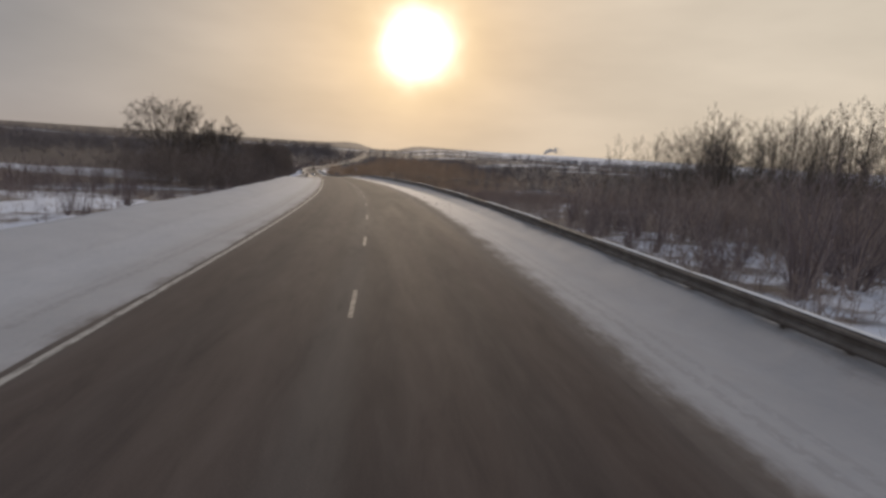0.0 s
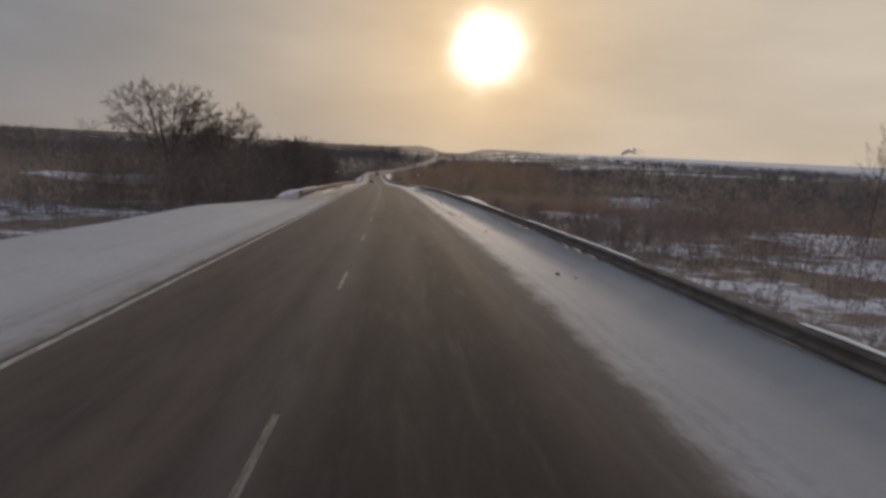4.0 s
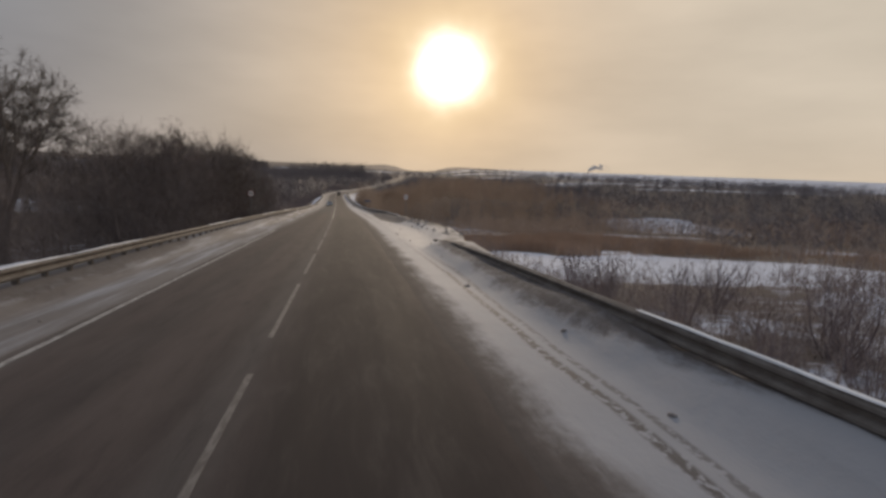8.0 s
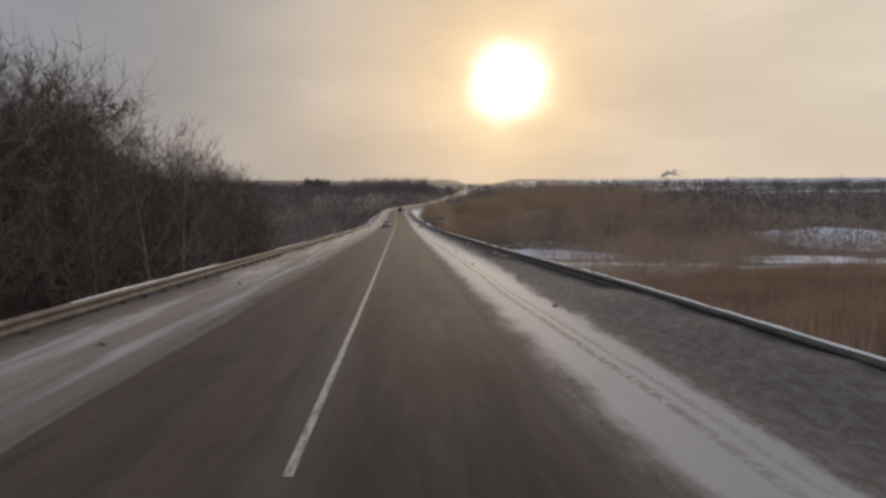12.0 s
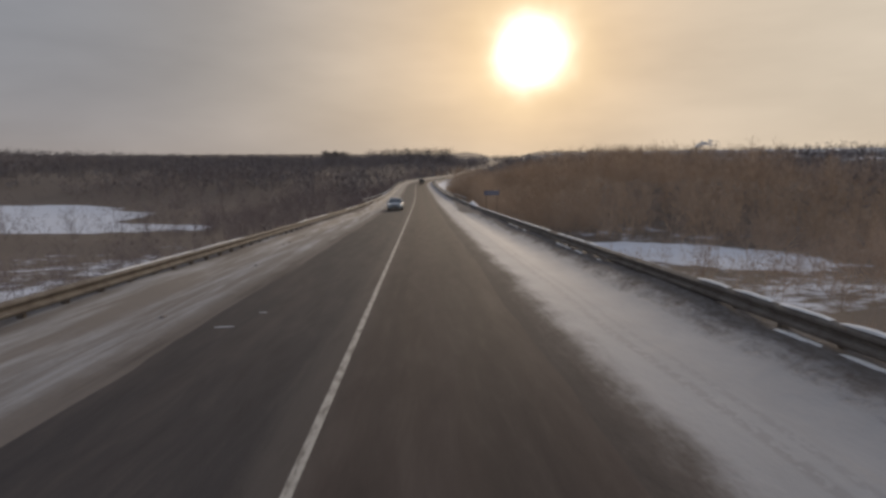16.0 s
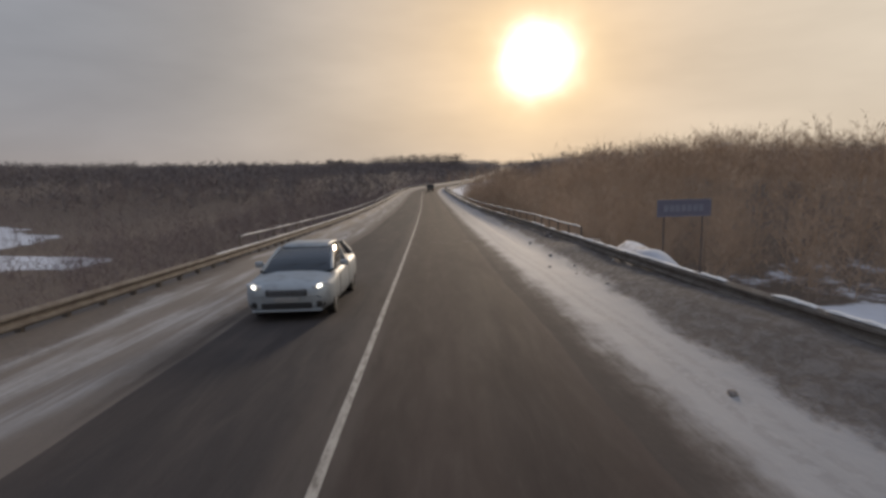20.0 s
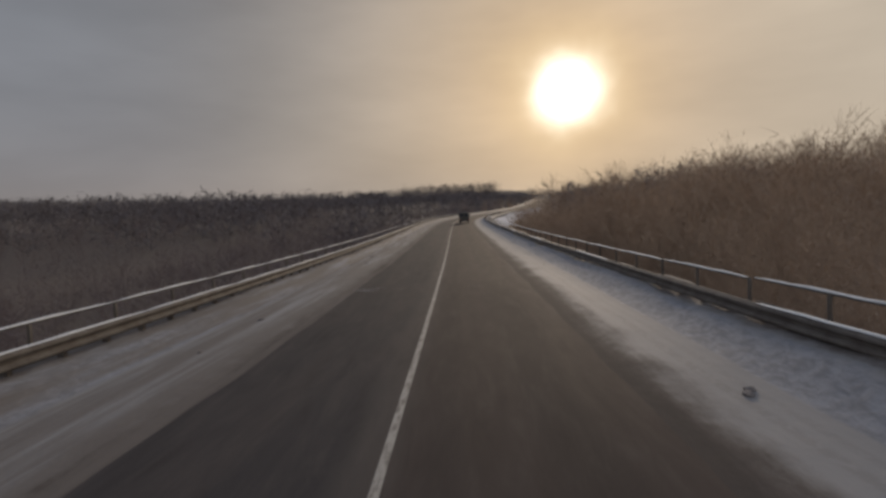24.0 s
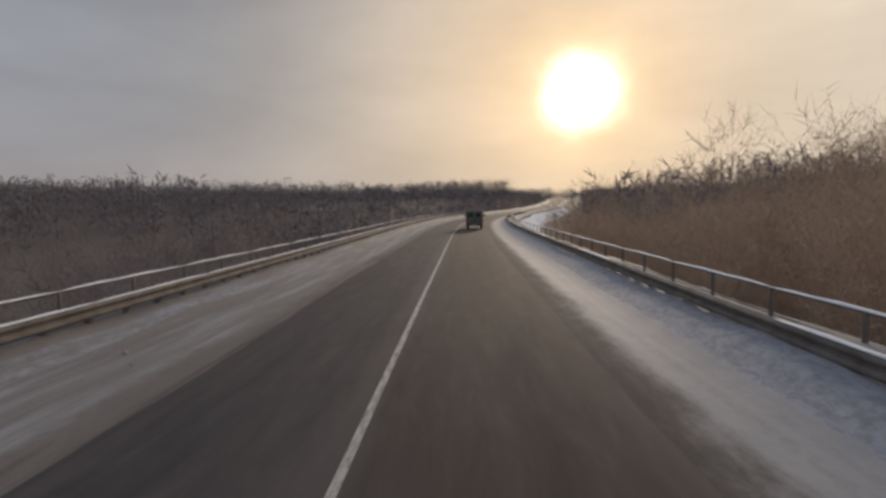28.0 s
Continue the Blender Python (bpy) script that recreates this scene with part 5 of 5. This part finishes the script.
def box_van(s_rear, lat):
    """The van ahead, seen from behind; its tail is at y = 0."""
    root = tagged(new("van"), "dark boxy van driving ahead on the road", "van")
    root.matrix_basis = along(s_rear, lat, crown_at(lat), False)

    def ring(y, w, z0, z1):
        half = [(0, z0), (w * 0.95, z0), (w, z0 + 0.08), (w, z1 - 0.45), (w * 0.96, z1 - 0.16), (w * 0.86, z1 - 0.04), (w * 0.6, z1 - 0.005), (0, z1)]
        return [(x, y, z) for x, z in half] + [(-x, y, z) for x, z in half[-2:0:-1]]

    smooth_part(part("body", loft([ring(0.0, 0.93, 0.52, 2.14), (ring(0.06, 0.98, 0.48, 2.2)), ring(3.6, 0.98, 0.46, 2.2), ring(4.1, 0.96, 0.46, 2.12), ring(4.35, 0.92, 0.5, 1.5), ring(4.4, 0.85, 0.55, 1.2)]), van_paint, root))
    for side in (-1, 1):
        d = part("rear_door", soft_box(side * 0.445 - 0.425, side * 0.445 + 0.425, -0.03, 0.03, 0.62, 2.04, 0.03), van_paint, root)
        part("window", soft_box(side * 0.445 - 0.30, side * 0.445 + 0.30, -0.04, -0.02, 1.38, 1.84, 0.008, 1), auto_glass, d, "dark rear window")
        part("hinge", soft_box(side * 0.88 - 0.03, side * 0.88 + 0.03, -0.045, 0.0, 0.95, 1.05, 0.01, 1), black_trim, d)
        lamp = part("tail_lamp", soft_box(side * 0.88 - 0.06, side * 0.88 + 0.06, -0.045, 0.0, 0.70, 0.90, 0.015), tail_red, root, "red tail lamp")
        part("mirror", soft_box(side * 1.12 - 0.09, side * 1.12 + 0.09, 3.75, 3.83, 1.35, 1.65, 0.02), black_trim, root)
        part("mud_flap", soft_box(side * 0.78 - 0.13, side * 0.78 + 0.13, 0.35, 0.37, 0.18, 0.52, 0.006, 1), black_trim, root)
        for y in (0.85, 3.35):
            wheel(root, side * 0.80, y, 0.36, 0.2)
    part("bumper", soft_box(-0.95, 0.95, -0.10, 0.02, 0.40, 0.54, 0.03), black_trim, root)
    part("number_plate", soft_box(-0.26, 0.26, -0.115, -0.10, 0.42, 0.52, 0.003, 1), plate_white, root, "plain white number plate")
    part("door_handle", soft_box(-0.02, 0.10, -0.06, -0.03, 1.08, 1.12, 0.008, 1), black_trim, root)
    return root


sedan(296.05, -1.98)
box_van(445.0, 2.0)


# ---- road signs ----
sign_white = material("sign_face", (0.62, 0.60, 0.57), 0.5)
n = Nodes(sign_white)
n.colour(n.mix(n.ramp(n.noise(n.coord("Object"), 5.0, 4, 0.6), 0.4, 0.8), (0.66, 0.64, 0.61), (0.45, 0.42, 0.39)))
sign_red = material("sign_rim", (0.34, 0.07, 0.06), 0.5)
sign_black = material("sign_black", (0.03, 0.03, 0.03), 0.5)
# board and lettering colours are dimmed and drawn together to paint in haze
sign_blue = material("sign_blue", (0.13, 0.14, 0.24), 0.6)
n = Nodes(sign_blue)
n.colour(n.mix(n.noise(n.coord("Object"), 3.0, 4, 0.6), (0.085, 0.090, 0.140), (0.125, 0.122, 0.165)))
dulled = material("hazed_lettering", (0.22, 0.23, 0.30), 0.6)
n = Nodes(dulled)
n.colour(n.mix(n.noise(n.coord("Object"), 7.0, 4, 0.6), (0.10, 0.115, 0.17), (0.21, 0.22, 0.26)))
sign_grey = material("sign_back", (0.25, 0.25, 0.25), 0.6, 0.3)
n = Nodes(sign_grey)
n.colour(n.mix(n.noise(n.coord("Object"), 8.0, 3, 0.6), (0.18, 0.18, 0.18), (0.32, 0.31, 0.30)))


def disc(r0, r1, y0, y1, sides=40):
    """A ring or disc standing across y, from radius r0 to r1."""
    bm = bmesh.new()
    w = [(math.cos(6.2832 * k / sides), math.sin(6.2832 * k / sides)) for k in range(sides)]
    outer = [[bm.verts.new((c * r1, y, s * r1)) for c, s in w] for y in (y0, y1)]
    for k in range(sides):
        bm.faces.new((outer[0][k], outer[0][(k + 1) % sides], outer[1][(k + 1) % sides], outer[1][k]))
    if r0 <= 0:
        bm.faces.new(outer[0][::-1]), bm.faces.new(outer[1])
        return bm
    inner = [[bm.verts.new((c * r0, y, s * r0)) for c, s in w] for y in (y0, y1)]
    for k in range(sides):
        j = (k + 1) % sides
        bm.faces.new((inner[0][k], inner[1][k], inner[1][j], inner[0][j]))
        bm.faces.new((outer[0][k], inner[0][k], inner[0][j], outer[0][j]))
        bm.faces.new((outer[1][k], outer[1][j], inner[1][j], inner[1][k]))
    return bm


def pole_bm(r, z0, z1, sides=12):
    bm = bmesh.new()
    bmesh.ops.create_cone(bm, cap_ends=True, segments=sides, radius1=r, radius2=r, depth=z1 - z0, matrix=Matrix.Translation((0, 0, (z0 + z1) / 2)))
    return bm


def round_sign(s, lat, centre, label):
    """A round sign on a steel post; centre is its height above the road."""
    foot = Vector(land(s, lat))
    up = float(place(s, lat)[2]) + centre - foot.z
    root = tagged(new("road_sign"), label, "road sign", "pair of round signs")
    root.matrix_basis = Matrix.Translation(foot) @ Matrix.Rotation(float(line(s)[1]), 4, "Z")
    part("post", pole_bm(0.038, -0.6, up + 0.2), sign_grey, root)
    at = Matrix.Translation((0, -0.05, up))
    part("backing", disc(0, 0.35, 0.0, 0.012), sign_grey, root, m=at)
    part("face", disc(0, 0.305, -0.006, 0.0), sign_white, root, "pale weathered face", m=at)
    part("rim", disc(0.305, 0.35, -0.008, 0.0), sign_red, root, "dull red rim", m=at)
    bm = bmesh.new()
    for x0, x1 in ((-0.235, -0.02), (0.02, 0.235)):
        box(bm, x0, x1, -0.012, -0.0065, -0.045, 0.03)
        box(bm, x0 + 0.04, x1 - 0.04, -0.012, -0.0065, 0.03, 0.075)
    part("symbol", bm, sign_black, root, "dark symbol bar", m=at)
    return root


round_sign(180.5, -9.6, 2.72, "round pale sign with dark symbol and dull red rim")
round_sign(177.0, 8.55, 2.75, "round pale sign standing in dead reeds")


old_wood = material("old_wood", (0.10, 0.08, 0.07), 0.9)
n = Nodes(old_wood)
n.colour(n.mix(n.noise(n.coord("Object", (4, 4, 0.6)), 6.0, 4, 0.6), (0.07, 0.055, 0.048), (0.17, 0.135, 0.115)))


def name_board(s, lat, centre):
    foot = Vector(land(s, lat))
    up = float(place(s, lat)[2]) + centre - foot.z
    root = tagged(new("name_board"), "blue name board on two posts below the barrier, dimmed by painted haze", "road sign")
    root.matrix_basis = Matrix.Translation(foot) @ Matrix.Rotation(float(line(s)[1]), 4, "Z")
    for x in (-0.75, 0.75):
        part("post", pole_bm(0.04, -0.8, up + 0.25), old_wood, root, m=Matrix.Translation((x, 0.05, 0)))
    bm = bmesh.new()
    box(bm, -1.05, 1.05, 0.0, 0.02, up - 0.33, up + 0.33)
    part("board", bm, sign_blue, root, "blue board with haze in its colour")
    bm = bmesh.new()
    for x0, x1, z0, z1 in ((-1.05, 1.05, 0.30, 0.33), (-1.05, 1.05, -0.33, -0.30), (-1.05, -1.02, -0.30, 0.30), (1.02, 1.05, -0.30, 0.30)):
        box(bm, x0, x1, -0.006, -0.001, up + z0, up + z1)
    part("border", bm, dulled, root, "pale border line")
    for k in range(7):
        bm = bmesh.new()
        box(bm, -0.78 + 0.225 * k, -0.78 + 0.225 * k + 0.17, -0.006, -0.001, up - 0.13, up + 0.13)
        part("lettering_bar", bm, dulled, root, "pale bar of lettering")
    return root


name_board(305.5, 10.85, 1.8)

# ---- loose lumps of ploughed snow and soil along the verges ----
lump_mat = material("snow_lump", (0.35, 0.33, 0.31), 0.9)
n = Nodes(lump_mat)
n.colour(n.mix(n.ramp(n.noise(n.coord("Object"), 6.0, 5, 0.7), 0.4, 0.65), (0.15, 0.125, 0.112), (0.32, 0.285, 0.265)))


def lump_mesh(seed):
    rs = np.random.RandomState(seed)
    bm = bmesh.new()
    bmesh.ops.create_icosphere(bm, subdivisions=2, radius=1)
    ph = rs.uniform(0, 6.28, 6)
    for v in bm.verts:
        x, y, z = v.co
        k = 1 + 0.22 * math.sin(3.1 * x + ph[0]) * math.cos(2.7 * y + ph[1]) + 0.16 * math.sin(5.3 * z + ph[2] + 2 * x) + 0.10 * math.sin(8 * y + ph[3])
        v.co = Vector((x * k, y * k, z * k * 0.62))
    return mesh_bm("lump", bm, lump_mat)


LUMPS = [lump_mesh(k) for k in range(5)]
rs_ = np.random.RandomState(77)


def lump(s, lat, size):
    ob = new("snow_lump", LUMPS[rs_.randint(5)])
    x, y, z = place(s, lat, verge_up(s, lat))
    ob.matrix_basis = Matrix.Translation((x, y, z + size * 0.18)) @ Matrix.Rotation(rs_.uniform(0, 6.28), 4, "Z") @ Matrix.Diagonal((size, size * rs_.uniform(0.7, 1.2), size * rs_.uniform(0.6, 0.9), 1))
    return tagged(ob, "frozen lump of dirty ploughed snow", "snow lump", "lumps of ploughed snow")


for _ in range(30):                      # the heap where the barrier breaks off
    s = rs_.uniform(144, 165)
    lump(s, rs_.uniform(7.3, 8.8), rs_.uniform(0.06, 0.22) * (1.0 if s > 155 else 0.6))
for s, lat in ((163.5, 7.4), (161.4, 8.0), (160.2, 8.3), (163.8, 5.6), (164.4, 6.6), (158.2, 8.2), (107.5, 5.8), (106.6, 6.0), (109.5, 5.9), (103.4, 5.6), (100.8, 5.4), (112.2, 6.3)):
    lump(s, lat, rs_.uniform(0.07, 0.14))
for _ in range(60):
    s = rs_.uniform(5, 385)
    lump(s, rs_.uniform(4.6, 5.9), rs_.uniform(0.03, 0.09))
for _ in range(40):
    s = rs_.uniform(100, 392)
    lump(s, -rs_.uniform(4.3, 5.6), rs_.uniform(0.03, 0.09))
for _ in range(60):                      # clods and pebbles scattered over the heap
    lump(rs_.uniform(142, 168), rs_.uniform(6.8, 8.9), rs_.uniform(0.03, 0.09))
for s, lat in ((386.5, -4.2), (387.6, -4.6), (305, 7.1), (308, 7.3), (311, 7.0)):
    lump(s, lat, 0.10 if lat < 0 else 0.35)

# ---- expansion joints of the bridge, cracks and ice on the road ----
ice = material("road_ice", (0.62, 0.64, 0.68), 0.9, 0, 0.1)
n = Nodes(ice)
n.colour(n.mix(n.noise(n.coord("Object"), 6.0, 5, 0.7), (0.20, 0.20, 0.215), (0.48, 0.49, 0.52)))
tar = material("tar", (0.028, 0.027, 0.027), 0.95, 0, 0.1)
n = Nodes(tar)
n.colour(n.mix(n.noise(n.coord("Object"), 9.0, 4, 0.7), (0.026, 0.024, 0.023), (0.066, 0.058, 0.053)))


def patch(name, s, lat0, lat1, wide, mat, label, seed, category):
    """A thin ragged strip lying across the road."""
    lat = np.linspace(lat0, lat1, 28)
    w = wide * (0.55 + 0.45 * wobble(lat * 5, lat * 3, seed)) * np.minimum(1, 8 * np.minimum((lat - lat0), (lat1 - lat)) / (lat1 - lat0) + 0.12)
    mid = s + 0.06 * wobble(lat * 2, lat, seed + 1)
    rows = [place(mid + k * w / 2, lat, crown_at(0) - 0.012 * np.abs(lat) + 0.006) for k in (-1, 1)]
    v = np.concatenate(rows)
    ob = new(name, mesh_np(name, v, np.stack([np.arange(27), np.arange(1, 28), np.arange(29, 56), np.arange(28, 55)], 1), mat))
    return tagged(ob, label, category, kind="structure")


for k, (s, a, b, w) in enumerate(((356.0, -3.45, -2.2, 0.13), (356.4, -3.2, -1.9, 0.05), (355.8, -1.4, -0.8, 0.03), (356.1, 1.1, 1.7, 0.03),
                                  (313.2, 1.0, 2.0, 0.05), (313.5, 1.1, 1.9, 0.04), (313.4, 2.6, 3.6, 0.07), (312.9, 0.9, 1.8, 0.04), (241.0, -2.9, -2.5, 0.16), (242.2, -2.4, -2.2, 0.14))):
    patch("ice_patch", s, a, b, w, ice, "thin white streak of ice on the asphalt", 40 + k, "ice")
for k, s in enumerate((313.0, 355.0)):
    patch("expansion_joint", s, -3.6, 3.4, 0.032, tar, "dark expansion joint across the bridge deck", 60 + k, "expansion joint")
for k, (s, a, b) in enumerate(((198.7, 0.2, 3.7), (221.0, -3.4, 3.6), (51.0, 0.5, 3.6), (128.0, -3.2, 3.5), (265.0, -3.3, 1.0))):
    patch("crack", s, a, b, 0.035, tar, "narrow tarred crack across the asphalt", 70 + k, "crack")


# ---- a marker post at the end of the buried barrier ----
def marker_post(s, lat):
    root = tagged(new("marker_post"), "thin dark roadside marker post leaning in ploughed snow", "marker post")
    root.matrix_basis = Matrix.Translation(place(s, lat, 0.0)) @ Matrix.Rotation(radians(3), 4, "Y")
    part("post", pole_bm(0.017, -0.4, 1.45, 8), sign_grey, root)
    part("band", pole_bm(0.020, 1.25, 1.36, 8), sign_black, root, "black band")
    return root


marker_post(148.0, 8.0)


# ---- smoke far off on the skyline ----
smoke = material("smoke", (0.42, 0.40, 0.40), 1.0, 0, 0.0)
n = Nodes(smoke)
n.colour(n.mix(n.noise(n.coord("Object"), 0.05, 4, 0.6), (0.50, 0.49, 0.50), (0.75, 0.73, 0.72)))


def smoke_plume(at, seed):
    rs = np.random.RandomState(seed)
    vs, fs, base = [], [], 0
    ball = bmesh.new()
    bmesh.ops.create_icosphere(ball, subdivisions=2, radius=1)
    p = np.array([v.co[:] for v in ball.verts])
    f = np.array([[v.index for v in q.verts] for q in ball.faces])
    ball.free()
    for k in range(46):
        g = k / 45
        c = np.array([4 + 95 * g ** 1.2, rs.normal(0, 4), 6 + 28 * g ** 0.45 + rs.normal(0, 3 + 3 * g) - 14 * max(0, g - 0.35)])
        r = (2.5 + 4.5 * math.sin(math.pi * min(1, g + 0.15))) * rs.uniform(0.35, 0.85)
        q = p * (1 + 0.3 * np.sin(p[:, [1]] * 4 + rs.uniform(0, 6)) * np.cos(p[:, [0]] * 3 + rs.uniform(0, 6)))
        vs.append(c + q * r)
        fs.append(f + base)
        base += len(p)
    ob = new("smoke_plume", mesh_np("smoke_plume", np.concatenate(vs), np.concatenate(fs), smoke, smooth=True))
    ob.location = at
    return tagged(ob, "pale drifting smoke rising from the skyline", "smoke", kind="stuff")


smoke_plume((1040, 2368, 8), 5)


# ---- banks of snow thrown over the barriers ----
def snow_bank(s0, s1, lat0, lat1, high, seed, label):
    s = np.arange(s0, s1 + 0.01, 0.4)
    f = np.linspace(0, 1, 12)[None, :]
    a = s[:, None]
    ends = np.minimum(1, np.minimum(a - s0, s1 - a) / 3.0 + 0.02)
    lat = lat0 + (lat1 - lat0) * f + 0.15 * wobble(a / 2, f * 3, seed)
    hump = np.sin(np.pi * np.clip(f * 1.15, 0, 1)) ** 0.7
    up = -0.25 - 1.3 * smooth(f, 0.75, 1.0) + (0.25 + high) * hump * ends * (1 + 0.28 * wobble(a * 0.7, f * 4, seed + 1) + 0.1 * wobble(a * 2.2, f * 9, seed + 2))
    m = ribbon("snow_bank", s, lat, up, bank_snow)
    if lat1 < 0:
        m.flip_normals()
    return tagged(new("snow_bank", m), label, "snow bank", kind="structure")


bank_snow = material("bank_snow", (0.6, 0.6, 0.64), 0.8)
n = Nodes(bank_snow)
k = n.noise(n.coord("Object"), 1.4, 5, 0.65)
n.colour(n.mix(n.ramp(k, 0.52, 0.72), n.mix(k, (0.42, 0.43, 0.48), (0.60, 0.615, 0.66)), (0.22, 0.19, 0.17)))
n.bump(n.noise(n.coord("Object"), 5.0, 4, 0.65), 0.5, 0.06)
snow_bank(95, 107.5, 6.95, 9.8, 0.50, 91, "bank of snow thrown over the barrier")
snow_bank(298, 306.5, 7.1, 9.0, 0.72, 94, "bank of snow where the bridge railing begins")
snow_bank(106, 134, -6.5, -10.5, 0.28, 97, "low bank of snow behind the barrier")


# ---- dark stones at the foot of the snowy slope ----
stone_mat = material("stone", (0.12, 0.11, 0.11), 0.9)
n = Nodes(stone_mat)
n.colour(n.mix(n.noise(n.coord("Object"), 3.0, 5, 0.65), (0.06, 0.055, 0.055), (0.19, 0.175, 0.17)))


def stone_mesh(seed):
    m = lump_mesh(seed).copy()
    m.materials.clear()
    m.materials.append(stone_mat)
    return m


STONES = [stone_mesh(30 + k) for k in range(3)]
for k, (s, lat, size) in enumerate(((37, -10.9, 0.36), (40.5, -10.6, 0.42), (42.5, -10.8, 0.5), (34, -11.6, 0.3), (29, -12.0, 0.34))):
    ob = new("stone", STONES[k % 3])
    x, y, z = land(s, lat)
    ob.matrix_basis = Matrix.Translation((x, y, z + size * 0.3)) @ Matrix.Rotation(k * 1.3, 4, "Z") @ Matrix.Scale(size, 4)
    tagged(ob, "dark stone lying in snow below the road", "stone", "stones below the road")


# ---- repaired patches in the asphalt ----
patch_mat = material("patched_asphalt", (0.035, 0.03, 0.03), 0.9, 0, 0.15)
n = Nodes(patch_mat)
k = n.noise(n.coord("UV", (1, 1, 1)), 1.2, 6, 0.68)
side = n.uv()[1]
sand = n.ramp(n.math("ADD", side, n.math("MULTIPLY", k, 1.4)), 3.4, 4.6)
n.colour(n.mix(n.math("MULTIPLY", sand, 0.85), n.mix(k, (0.025, 0.020, 0.019), (0.066, 0.053, 0.047)), n.mix(k, (0.105, 0.087, 0.077), (0.170, 0.146, 0.132))))
n.bump(n.noise(n.coord("UV", (1, 1, 1)), 40, 3, 0.7), 0.35, 0.01)


def asphalt_patch(s0, s1, lat0, lat1, seed):
    s = np.linspace(s0, s1, 12)
    lat = np.linspace(lat0, lat1, 7)[None, :] + 0.05 * wobble(s[:, None], s[:, None] * 0.4, seed)
    m = ribbon("asphalt_patch", s, lat, 0.02 - 0.012 * np.abs(lat) + 0.004, patch_mat, False)
    return tagged(new("asphalt_patch", m), "darker repaired patch of asphalt", "road patch", kind="structure")


asphalt_patch(41, 51, 0.45, 3.75, 3)
